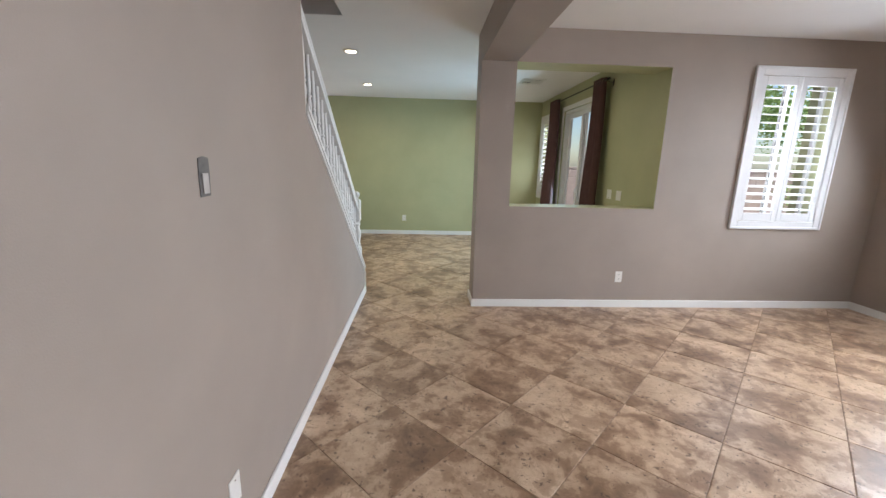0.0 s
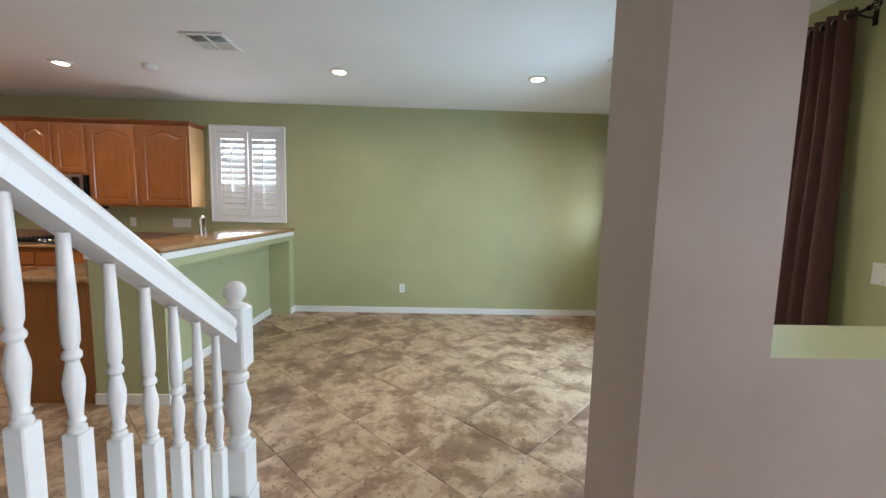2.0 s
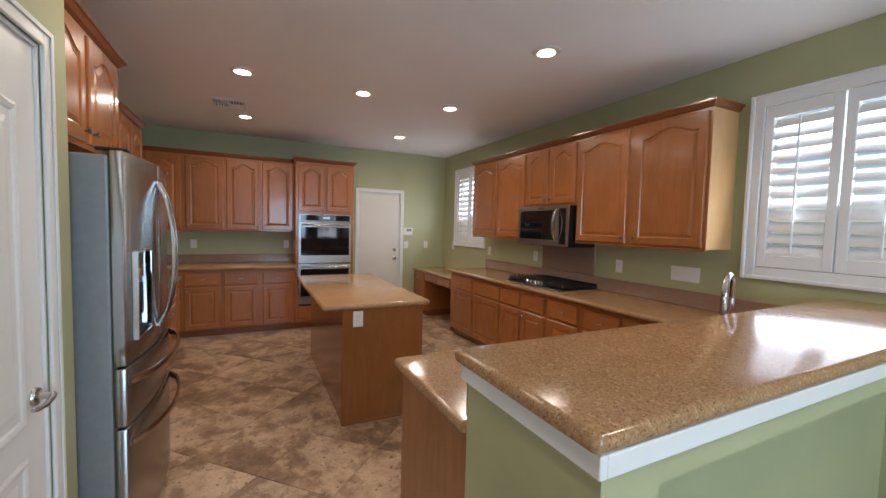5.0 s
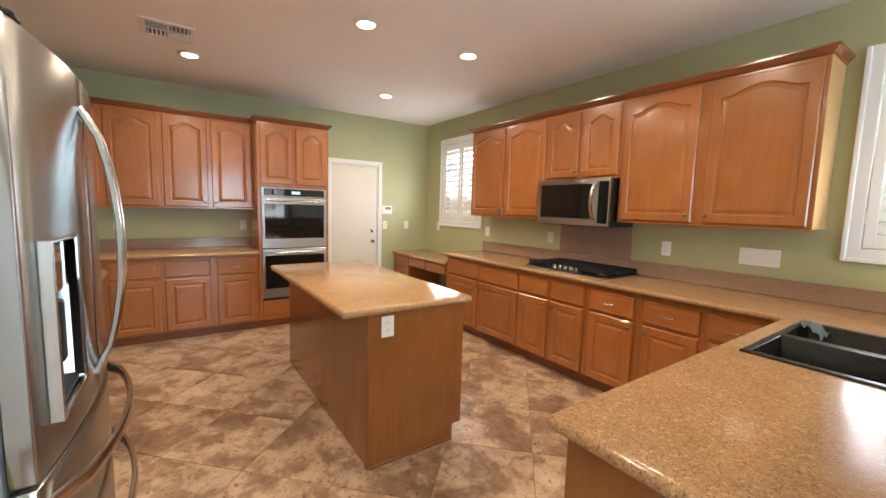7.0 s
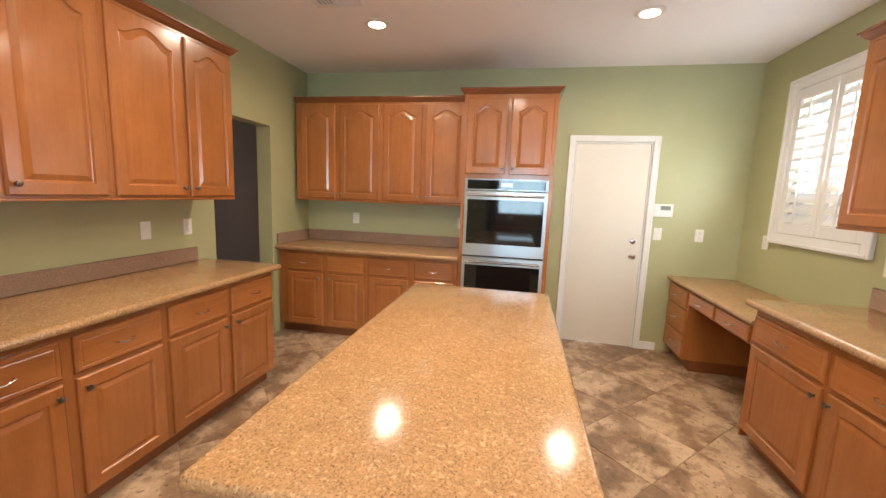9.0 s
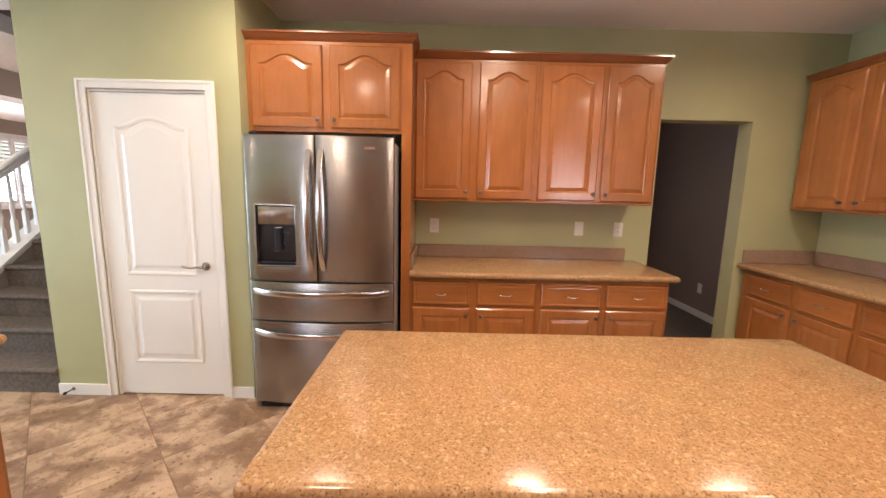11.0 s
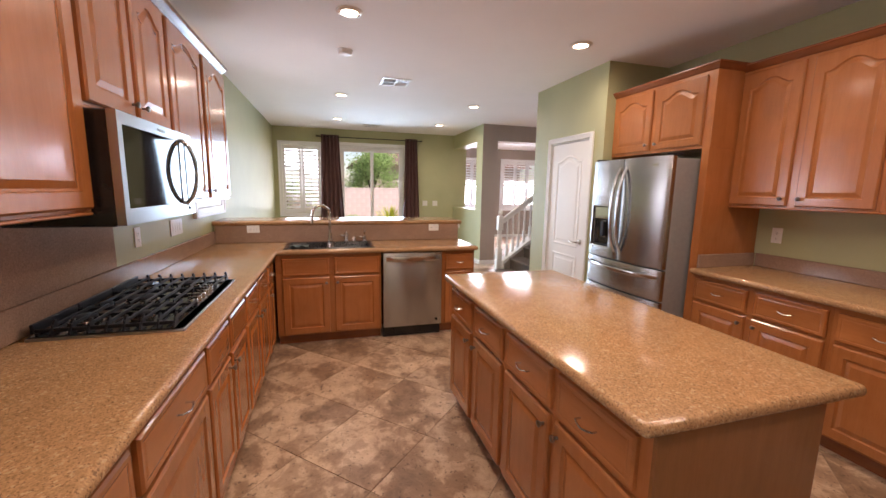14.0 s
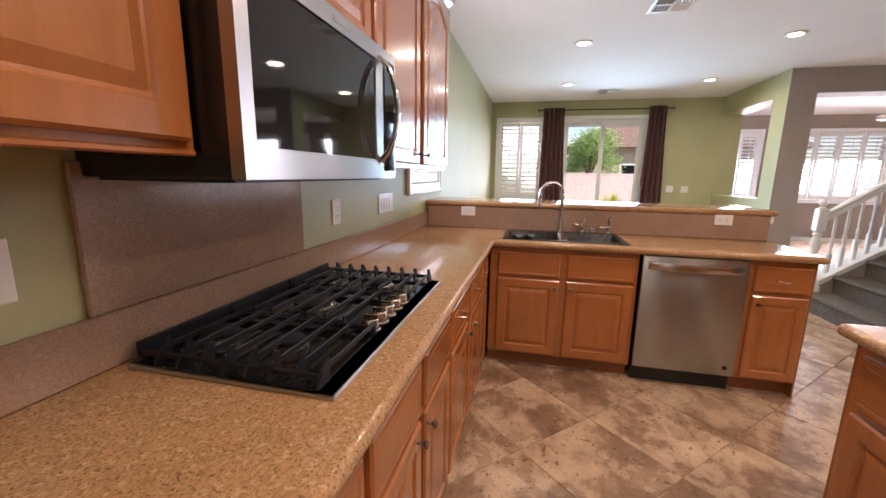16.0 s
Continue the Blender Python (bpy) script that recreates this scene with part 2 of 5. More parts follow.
TRIMRING = plain("white_light_trim", (0.75, 0.72, 0.68), 0.4, 0, 0.02)
CONCRETE = paint("patio_concrete", (0.50, 0.46, 0.41), 0.85, 150, 0.4, 0.1, 2)
BLOCK = paint("pink_block_wall", (0.60, 0.49, 0.45), 0.9, 120, 0.5, 0.12, 3)
GRAVEL = paint("tan_gravel", (0.46, 0.40, 0.33), 0.95, 60, 1.0, 0.35, 25)
LEAF = leaf_material("tree_leaf", (0.38, 0.52, 0.20))
YUCCA = leaf_material("yellow_green_leaf", (0.50, 0.52, 0.06))
BARK = paint("bark", (0.12, 0.09, 0.06), 0.9, 40, 0.8, 0.3, 12)
STUCCO = paint("tan_stucco", (0.47, 0.40, 0.33), 0.9, 150, 0.6, 0.05, 2)
ROOFTILE = paint("brown_roof_tile", (0.20, 0.13, 0.10), 0.85, 60, 0.5, 0.2, 5)
VINYL = paint("white_vinyl", (0.75, 0.75, 0.74), 0.35, 50, 0.02, 0.02)
WINDOW_ROOM = plain("tape_grey", (0.12, 0.11, 0.105), 0.5, 0, 0.3, 40)


# ---- mesh helpers ----
def box(bm, x0, x1, y0, y1, z0, z1, bev=0.0, seg=2):
    r = bmesh.ops.create_cube(bm, size=1.0)
    vs = r["verts"]
    for v in vs:
        v.co = Vector((x0 + (v.co.x + 0.5) * (x1 - x0), y0 + (v.co.y + 0.5) * (y1 - y0), z0 + (v.co.z + 0.5) * (z1 - z0)))
    if bev:
        es = list({e for v in vs for e in v.link_edges})
        bmesh.ops.bevel(bm, geom=es, offset=bev, segments=seg, profile=0.5, affect="EDGES")
    return bm


def mesh_of(name, bm, mats, smooth=False, angle=0.6):
    me = bpy.data.meshes.new(name)
    bmesh.ops.recalc_face_normals(bm, faces=bm.faces)
    if smooth:
        for f in bm.faces:
            f.smooth = True
        for e in bm.edges:
            if len(e.link_faces) == 2 and e.calc_face_angle(0) > angle:
                e.smooth = False
    bm.to_mesh(me)
    bm.free()
    for m in mats if isinstance(mats, (list, tuple)) else [mats]:
        me.materials.append(m)
    return me


def part(name, bm, material, parent=None, label="", m=None, smooth=False):
    """One mesh object under a thing or a part."""
    data = bm if isinstance(bm, bpy.types.Mesh) else mesh_of(name, bm, material, smooth)
    ob = new(name, data)
    ob.parent = parent
    if m is not None:
        ob.matrix_basis = m
    if label:
        ob["label"] = label
    return ob


def thing(name, m, label, category, group="", kind=""):
    ob = new(name)
    ob.empty_display_size = 0.1
    ob.matrix_world = m
    return tagged(ob, label, category, group, kind)


def structure(name, bm, mats, label="", category=""):
    ob = new(name, mesh_of(name, bm, mats))
    return tagged(ob, label, category, "", "structure")


def boxed(*a, **k):
    return box(bmesh.new(), *a, **k)


def cells(bm, xs, ys, zs, solid, slot=lambda n: 0):
    """A solid of grid cells, with faces only on its outside."""
    vert = {}

    def v(i, j, k):
        if (i, j, k) not in vert:
            vert[i, j, k] = bm.verts.new((xs[i], ys[j], zs[k]))
        return vert[i, j, k]
    nx, ny, nz = len(xs) - 1, len(ys) - 1, len(zs) - 1
    full = {(i, j, k) for i in range(nx) for j in range(ny) for k in range(nz)
            if solid((xs[i] + xs[i + 1]) / 2, (ys[j] + ys[j + 1]) / 2, (zs[k] + zs[k + 1]) / 2)}
    for i, j, k in full:
        for n, q in (((-1, 0, 0), ((0, 0, 0), (0, 0, 1), (0, 1, 1), (0, 1, 0))), ((1, 0, 0), ((1, 0, 0), (1, 1, 0), (1, 1, 1), (1, 0, 1))),
                     ((0, -1, 0), ((0, 0, 0), (1, 0, 0), (1, 0, 1), (0, 0, 1))), ((0, 1, 0), ((0, 1, 0), (0, 1, 1), (1, 1, 1), (1, 1, 0))),
                     ((0, 0, -1), ((0, 0, 0), (0, 1, 0), (1, 1, 0), (1, 0, 0))), ((0, 0, 1), ((0, 0, 1), (1, 0, 1), (1, 1, 1), (0, 1, 1)))):
            if (i + n[0], j + n[1], k + n[2]) not in full:
                f = bm.faces.new([v(i + a, j + b, k + c) for a, b, c in q])
                f.material_index = slot(n)
    bm.normal_update()
    return bm


def wall(name, x0, x1, y0, y1, z1, holes, mats, slot, z0=0.0, label="", category="wall"):
    """holes: (x0, x1, y0, y1, z0, z1) cut through."""
    xs, ys, zs = {x0, x1}, {y0, y1}, {z0, z1}
    for h in holes:
        xs |= {c for c in h[0:2] if x0 < c < x1}
        ys |= {c for c in h[2:4] if y0 < c < y1}
        zs |= {c for c in h[4:6] if z0 < c < z1}
    bm = cells(bmesh.new(), sorted(xs), sorted(ys), sorted(zs),
               lambda x, y, z: not any(a < x < b and c < y < d and e < z < f for a, b, c, d, e, f in holes), slot)
    return structure(name, bm, mats, label, category)


def lathe(bm, profile, n=20, center=(0, 0, 0), axis="z"):
    """profile: (radius, height) rows, turned about an axis."""
    rings = []
    for r, h in profile:
        ring = []
        for i in range(n):
            a = 2 * math.pi * i / n
            p = (r * math.cos(a), r * math.sin(a), h)
            if axis == "y":
                p = (p[0], p[2], p[1])
            elif axis == "x":
                p = (p[2], p[0], p[1])
            ring.append(bm.verts.new(Vector(p) + Vector(center)))
        rings.append(ring)
    for a, b in zip(rings, rings[1:]):
        for i in range(n):
            bm.faces.new((a[i], a[(i + 1) % n], b[(i + 1) % n], b[i]))
    bm.faces.new(rings[0][::-1])
    bm.faces.new(rings[-1])
    return bm


def tube(bm, pts, r, n=8):
    """A round bar along points."""
    rings, pts = [], [Vector(p) for p in pts]
    for i, p in enumerate(pts):
        d = (pts[min(i + 1, len(pts) - 1)] - pts[max(i - 1, 0)]).normalized()
        q = d.to_track_quat("Z", "Y")
        rad = r[i] if isinstance(r, (list, tuple)) else r
        rings.append([bm.verts.new(p + q @ Vector((rad * math.cos(2 * math.pi * k / n), rad * math.sin(2 * math.pi * k / n), 0))) for k in range(n)])
    for a, b in zip(rings, rings[1:]):
        for i in range(n):
            bm.faces.new((a[i], a[(i + 1) % n], b[(i + 1) % n], b[i]))
    bm.faces.new(rings[0][::-1])
    bm.faces.new(rings[-1])
    return bm


def loft(bm, loops, cap=True, close_back=True):
    rows = [[bm.verts.new(p) for p in l] for l in loops]
    n = len(rows[0])
    for a, b in zip(rows, rows[1:]):
        for i in range(n):
            bm.faces.new((a[i], a[(i + 1) % n], b[(i + 1) % n], b[i]))
    if cap:
        bm.faces.new(rows[-1])
    if close_back:
        bm.faces.new(rows[0][::-1])
    return bm


# ---- the large structure ----
C = 2.743
floor_bm = bmesh.new()
cells(floor_bm, [-7.4, -1.48, 5.5], [-3.2, 3.83, 8.6], [-0.2, -0.004], lambda x, y, z: not (x < -1.48 and y < 3.83))
floor = structure("floor", floor_bm, GROUT, "mottled brown square tiles laid diagonally with thin grout", "floor")
structure("floor_back_hall", boxed(-7.4, -1.5, 0.9, 3.82, -0.2, -0.002), CARPET, "dark carpet in the back hall", "floor")

ceil_bm = cells(bmesh.new(), [-7.4, -1.41, -0.2, 5.5], [-3.2, 4.05, 8.6], [C, C + 0.15],
                lambda x, y, z: not (-1.41 < x < -0.2 and y < 4.05))
structure("ceiling", ceil_bm, WHITE, "smooth white painted ceiling", "ceiling")
well = cells(bmesh.new(), [-1.6, -1.41, -0.2, -0.08], [-3.2, -3.08, 4.05, 4.17], [C + 0.15, 5.2, 5.3],
             lambda x, y, z: z > 5.2 or not (-1.41 < x < -0.2 and -3.08 < y < 4.05))
structure("stairwell_upper_wall", well, GREY, "taupe walls of the dark stairwell above", "wall")

wall("wall_north", -7.37, 3.11, 8.44, 8.58, C, [(-2.305, -1.496, 8, 9, 1.281, 2.367), (-6.70, -5.88, 8, 9, 1.275, 2.38)], [GREEN, STUCCO],
     lambda n: 1 if n[1] > 0 else 0, label="sage green painted wall")
wall("wall_west", -7.37, -7.22, 3.83, 8.44, C, [(-8, -7, 6.88, 7.59, -0.1, 2.045)], [GREEN], lambda n: 0, label="sage green painted wall")
wall("wall_east", 2.925, 3.07, 4.44, 8.44, C, [(2, 4, 7.49, 8.265, 0.93, 2.365), (2, 4, 5.65, 7.09, -0.1, 2.40)], [GREEN, STUCCO],
     lambda n: 1 if n[0] > 0 else 0, label="sage green painted wall with a sliding door")
wall("wall_pass_through", 1.075, 2.925, 4.13, 4.44, C, [(1.41, 2.925, 4, 5, 1.073, 2.44)], [GREY, GREEN],
     lambda n: 0 if n[1] < 0 or n[0] < 0 else 1, label="taupe and green half wall with a pass-through opening")
wall("wall_room_north", 2.925, 5.47, 4.13, 4.44, C, [(3.835, 4.675, 4, 5, 0.968, 2.40)], [GREY, STUCCO, GREEN],
     lambda n: 1 if n[1] > 0 else (2 if n[0] < 0 else 0), label="taupe painted wall with a shuttered window")
wall("wall_room_east", 5.33, 5.47, -3.2, 4.13, C, [(5, 6, 0.35, 2.05, 0.93, 2.37), (5, 6, 2.72, 3.45, 0.93, 2.37), (5, 6, -1.9, -0.15, 0.93, 2.37)],
     [GREY, STUCCO], lambda n: 1 if n[0] > 0 else 0, label="taupe painted wall with shuttered windows")
wall("wall_room_south", -0.255, 5.33, -3.2, -3.05, C, [], [GREY], lambda n: 0, label="plain taupe painted wall")
structure("header_beam", boxed(1.075, 1.41, -3.05, 4.13, 2.44, C), GREY, "taupe drywall header beam under the ceiling", "beam")
wall("wall_stair_full", -0.29, -0.13, -3.2, 2.55, C, [], [GREY], lambda n: 0, label="tall taupe painted stair wall")
wall("wall_pantry_east", -1.6, -1.41, -3.2, 4.585, C, [], [GREY], lambda n: 0, label="taupe painted wall beside the stairs")
wall("wall_pantry_north", -2.77, -1.41, 4.585, 4.685, C, [(-2.56, -1.82, 4, 5, -0.1, 2.045)], [GREEN, GREY],
     lambda n: 1 if n[0] > 0 else 0, label="sage green painted wall with the pantry door")
wall("wall_pantry_west", -2.77, -2.67, 3.98, 4.585, C, [], [GREEN], lambda n: 0, label="sage green painted wall")
wall("wall_pantry_back", -2.67, -1.6, 3.98, 4.1, C, [], [GREY], lambda n: 0, label="plain pantry back wall")
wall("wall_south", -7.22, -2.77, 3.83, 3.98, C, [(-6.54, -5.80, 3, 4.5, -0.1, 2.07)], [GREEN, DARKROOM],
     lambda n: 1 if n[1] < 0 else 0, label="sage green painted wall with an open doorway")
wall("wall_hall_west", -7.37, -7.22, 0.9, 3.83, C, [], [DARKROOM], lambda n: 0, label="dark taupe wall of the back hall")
# South opening is unseen, added here for the hall's fill lamp.
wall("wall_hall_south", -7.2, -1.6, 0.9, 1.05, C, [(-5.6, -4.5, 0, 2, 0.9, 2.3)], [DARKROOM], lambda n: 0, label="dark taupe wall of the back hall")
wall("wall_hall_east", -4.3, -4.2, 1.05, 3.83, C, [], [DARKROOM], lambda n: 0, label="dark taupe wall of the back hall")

# knee wall along the stairs
bm = bmesh.new()
line = lambda y: 0.37 + (4.49 - y) * 0.731
prof = [(2.55, 0.0), (4.545, 0.0), (4.545, line(4.545) - 0.05), (2.55, line(2.55) - 0.05)]
loft(bm, [[(-0.29, y, z) for y, z in prof], [(-0.13, y, z) for y, z in prof]])
structure("wall_knee", bm, GREY, "sloping taupe knee wall beside the stairs", "wall")
bm = bmesh.new()
for d0, d1, h0, h1 in ((-0.307, -0.113, -0.03, 0.0), (-0.30, -0.12, -0.06, -0.03)):
    prof = [(2.55, line(2.55) + h0), (4.567, line(4.567) + h0), (4.567, line(4.567) + h1), (2.55, line(2.55) + h1)]
    loft(bm, [[(d0, y, z) for y, z in prof], [(d1, y, z) for y, z in prof]])
box(bm, -0.307, -0.113, 4.545, 4.567, 0, line(4.567) - 0.0601)
structure("trim_knee_cap", bm, TRIM, "white sloping cap trim on the knee wall", "trim")


def baseboard(name, x0, x1, y0, y1, h=0.08):
    bm = boxed(x0, x1, y0, y1, 0, h)
    es = [e for e in bm.edges if all(v.co.z > h - 0.001 for v in e.verts)]
    bmesh.ops.bevel(bm, geom=es, offset=0.006, segments=2, affect="EDGES", profile=0.5)
    structure(name, bm, TRIM, "white painted baseboard", "baseboard")


T = 0.014
baseboard("baseboard_north", -1.337, 2.925, 8.44 - T, 8.44)
baseboard("baseboard_east_1", 2.925 - T, 2.925, 7.16, 8.44 - T)
baseboard("baseboard_east_2", 2.925 - T, 2.925, 4.44, 5.58)
baseboard("baseboard_pass_north", 1.075, 2.925 - T, 4.44, 4.44 + T)
baseboard("baseboard_pass_south", 1.075, 5.33, 4.13 - T, 4.13)
baseboard("baseboard_pass_end", 1.075 - T, 1.075, 4.13 - T, 4.44 + T)
baseboard("baseboard_stair", -0.13, -0.13 + T, -3.05, 4.545)
baseboard("baseboard_room_east", 5.33 - T, 5.33, -3.05, 4.13 - T)
baseboard("baseboard_pantry_1", -1.765, -1.41, 4.685, 4.685 + T)
baseboard("baseboard_pantry_2", -2.77, -2.615, 4.685, 4.685 + T)
baseboard("baseboard_hall", -7.22, -7.22 + T, 1.05, 3.83)
baseboard("baseboard_west", -7.22, -7.22 + T, 7.64, 7.80)

# bar wall of the peninsula
BX0, BX1 = -1.84, -1.337
bm = cells(bmesh.new(), [BX0, -1.60, BX1], [5.885, 6.055, 8.285, 8.44], [0, 0.98, 1.091],
           lambda x, y, z: x < -1.60 or z > 0.98 or y < 6.055 or y > 8.285)
structure("wall_bar", bm, GREEN, "sage green half wall under the raised bar with a recess", "wall")
baseboard("baseboard_bar_south", BX0, BX1 + T, 5.885 - T, 5.885)
baseboard("baseboard_bar_post", BX1, BX1 + T, 5.885, 6.055)
baseboard("baseboard_bar_recess", -1.60, -1.60 + T, 6.055, 8.285)
baseboard("baseboard_bar_post_far", BX1, BX1 + T, 8.285, 8.44 - T)
bm = bmesh.new()
box(bm, BX1, BX1 + 0.014, 5.885, 8.438, 1.041, 1.09, 0.004)
box(bm, BX0 - 0.01, BX1 + 0.014, 5.865, 5.885, 1.041, 1.09, 0.004)
structure("trim_bar", bm, TRIM, "white trim strip under the bar top", "trim")


# ---- windows and doors ----
def shutter_window(name, m, w, h, panels, wall_depth, tilt=38, wide=0.075, casing_bottom=True, label=""):
    """Opening w by h; local x across, y outward, z up from the opening's lower edge."""
    ob = tagged(new(name), label, "window", "", "structure")
    ob.matrix_world = m
    bm = bmesh.new()
    c = wide
    for a in ((-c, 0, -c, h + c), (w, w + c, -c, h + c), (0, w, h, h + c), (0, w, -c, 0)):
        box(bm, a[0], a[1], -0.022, -0.001, a[2], a[3], 0.004, 1)
    o = 0.018
    for a in ((-c - 0.008, -c + o, -c - 0.008, h + c + 0.008), (w + c - o, w + c + 0.008, -c - 0.008, h + c + 0.008),
              (-c + o, w + c - o, h + c - o, h + c + 0.008), (-c + o, w + c - o, -c - 0.008, -c + o)):
        box(bm, a[0], a[1], -0.032, -0.001, a[2], a[3], 0.005, 1)
    part("window_frame", bm, SHUTTER, ob)
    bm = bmesh.new()
    f = 0.035
    y0, y1 = wall_depth - 0.06, wall_depth - 0.02
    for a in ((0, f, 0, h), (w - f, w, 0, h), (f, w - f, 0, f), (f, w - f, h - f, h), (w / 2 - 0.02, w / 2 + 0.02, f, h - f)):
        box(bm, a[0], a[1], y0, y1, a[2], a[3])
    part("sash", bm, VINYL, ob)
    pane = part("pane", boxed(f, w - f, y0 + 0.015, y0 + 0.021, f, h - f), GLASS, ob)
    pane.visible_shadow = False
    pw = w / panels
    st, rail = 0.05, 0.085
    n = max(4, round((h - 2 * rail) / 0.078))
    step = (h - 2 * rail) / n
    bm = bmesh.new()
    lw = pw - 2 * st - 0.012
    prof = [(0.038 * math.cos(t), 0.006 * math.sin(t)) for t in [k * math.pi / 5 for k in range(10)]]
    loft(bm, [[(-lw / 2, a, b) for a, b in prof], [(lw / 2, a, b) for a, b in prof]])
    slat = mesh_of("louver", bm, SHUTTER, True, 0.9)
    for p in range(panels):
        x0 = p * pw + 0.004
        x1 = (p + 1) * pw - 0.004
        bm = bmesh.new()
        for a in ((x0, x0 + st, 0.004, h - 0.004), (x1 - st, x1, 0.004, h - 0.004), (x0 + st, x1 - st, 0.004, rail), (x0 + st, x1 - st, h - rail, h - 0.004)):
            box(bm, a[0], a[1], -0.012, 0.016, a[2], a[3], 0.003, 1)
        sh = part("shutter_panel", bm, SHUTTER, ob)
        xc = (x0 + x1) / 2
        for k in range(n):
            part("louver", slat, None, sh, m=pose(xc, 0.006, rail + (k + 0.5) * step, tilt, 0, 0))
        part("tilt_rod", boxed(xc - 0.006, xc + 0.006, -0.045, -0.033, rail + 0.02, h - rail - 0.02, 0.003, 1), SHUTTER, sh)
        bm = bmesh.new()
        for zz in (0.15, h - 0.2):
            box(bm, (x0 if p == 0 else x1) - 0.006, (x0 if p == 0 else x1) + 0.006, -0.018, -0.012, zz, zz + 0.06)
        part("hinge", bm, SHUTTER, sh)
    return ob


def facing(x, y, z, side):
    """Local -y looks into the room from that side: n, e, s, w walls."""
    return pose(x, y, z, 0, 0, {"n": 0, "e": -90, "s": 180, "w": 90}[side])


shutter_window("window_1", facing(-2.305, 8.44, 1.281, "n"), 0.809, 1.086, 2, 0.15, 60, label="white plantation shutter window beside the cabinets")
shutter_window("window_2", facing(-6.70, 8.44, 1.275, "n"), 0.82, 1.105, 2, 0.15, 58, label="white plantation shutter window above the desk")
shutter_window("window_3", facing(2.925, 8.265, 0.93, "e"), 0.775, 1.435, 2, 0.15, 40, label="tall white plantation shutter window beside the curtain")
shutter_window("window_4", facing(3.835, 4.13, 0.968, "n"), 0.84, 1.432, 2, 0.2, 12, label="white plantation shutter window in the taupe wall")
shutter_window("window_5", facing(5.33, 3.45, 0.93, "e"), 0.73, 1.44, 2, 0.14, 30, label="white plantation shutter window")
shutter_window("window_6", facing(5.33, 2.05, 0.93, "e"), 1.70, 1.44, 4, 0.14, 30, label="wide white plantation shutter window with four panels")
shutter_window("window_7", facing(5.33, -0.15, 0.93, "e"), 1.75, 1.44, 4, 0.14, 30, label="wide white plantation shutter window with four panels")

# sliding door
sd = tagged(new("door_1"), "white framed sliding glass patio door, closed", "door", "", "structure")
sd.matrix_world = facing(2.925, 7.09, 0, "e")
W, Hh = 1.44, 2.40
bm = bmesh.new()
for a in ((-0.07, 0.0, 0, Hh + 0.07), (W, W + 0.07, 0, Hh + 0.07), (0, W, Hh, Hh + 0.07)):
    box(bm, a[0], a[1], -0.018, -0.001, a[2], a[3], 0.004, 1)
part("casing", bm, TRIM, sd)
bm = bmesh.new()
for a in ((0, 0.04, 0, Hh), (W - 0.04, W, 0, Hh), (0.04, W - 0.04, Hh - 0.05, Hh), (0.04, W - 0.04, 0, 0.03)):
    box(bm, a[0], a[1], 0.02, 0.13, a[2], a[3], 0.003, 1)
part("door_frame", bm, VINYL, sd)
for i, (x0, x1, yy) in enumerate(((0.04, W / 2 + 0.04, 0.085), (W / 2 - 0.04, W - 0.04, 0.04))):
    bm = bmesh.new()
    s = 0.065
    for a in ((x0, x0 + s, 0.03, Hh - 0.05), (x1 - s, x1, 0.03, Hh - 0.05), (x0 + s, x1 - s, 0.03, 0.12), (x0 + s, x1 - s, Hh - 0.12, Hh - 0.05)):
        box(bm, a[0], a[1], yy, yy + 0.035, a[2], a[3], 0.004, 1)
    pan = part("sliding_panel", bm, VINYL, sd)
    g = part("pane", boxed(x0 + s, x1 - s, yy + 0.015, yy + 0.021, 0.12, Hh - 0.12), GLASS, pan)
    g.visible_shadow = False
bm = boxed(W / 2 - 0.03, W / 2 - 0.005, 0.015, 0.04, 0.95, 1.15, 0.006, 1)
part("pull_handle", bm, VINYL, sd)
bm = bmesh.new()
for yy in (0.045, 0.09):
    box(bm, 0.04, W - 0.04, yy, yy + 0.006, 0.03, 0.04)
part("track", bm, CHROME, sd)


def arch_top(u, rise):
    s = min(1, max(0, (u - 0.10) / 0.80))
    return rise * (0.5 - 0.5 * math.cos(2 * math.pi * s)) ** 0.62


def panel_loop(x0, x1, z0, z1, rise, y, n=15):
    """A panel outline, with an arched top where rise is given."""
    pts = [(x0, y, z0), (x1, y, z0)]
    for k in range(n):
        u = 1 - k / (n - 1)
        pts.append((x0 + u * (x1 - x0), y, z1 - rise + arch_top(u, rise)))
    return pts


DOORS = {}


def door_mesh(w, h, rise, drawer=False):
    """A raised-panel cabinet front, face at y = 0, 20 mm thick, from x = 0 to w and z = 0 to h."""
    key = (round(w, 3), round(h, 3), rise, drawer)
    if key in DOORS:
        return DOORS[key]
    r = lambda i, y, a=0: panel_loop(i, w - i, i, h - i, a, y)
    loops = [r(0, 0.02), r(0, 0.007), r(0.007, 0.0)]
    if drawer:
        loops += [r(0.02, 0.0), r(0.024, 0.0015), r(0.03, 0.0)]
    else:
        s = min(0.058, w * 0.17)
        loops += [r(s, 0.0, rise), r(s + 0.005, 0.008, rise), r(s + 0.012, 0.009, rise), r(s + 0.036, 0.001, rise), r(s + 0.039, 0.001, rise)]
    bm = loft(bmesh.new(), loops)
    DOORS[key] = mesh_of("cabinet_front", bm, MAPLE_H if drawer else MAPLE)
    return DOORS[key]


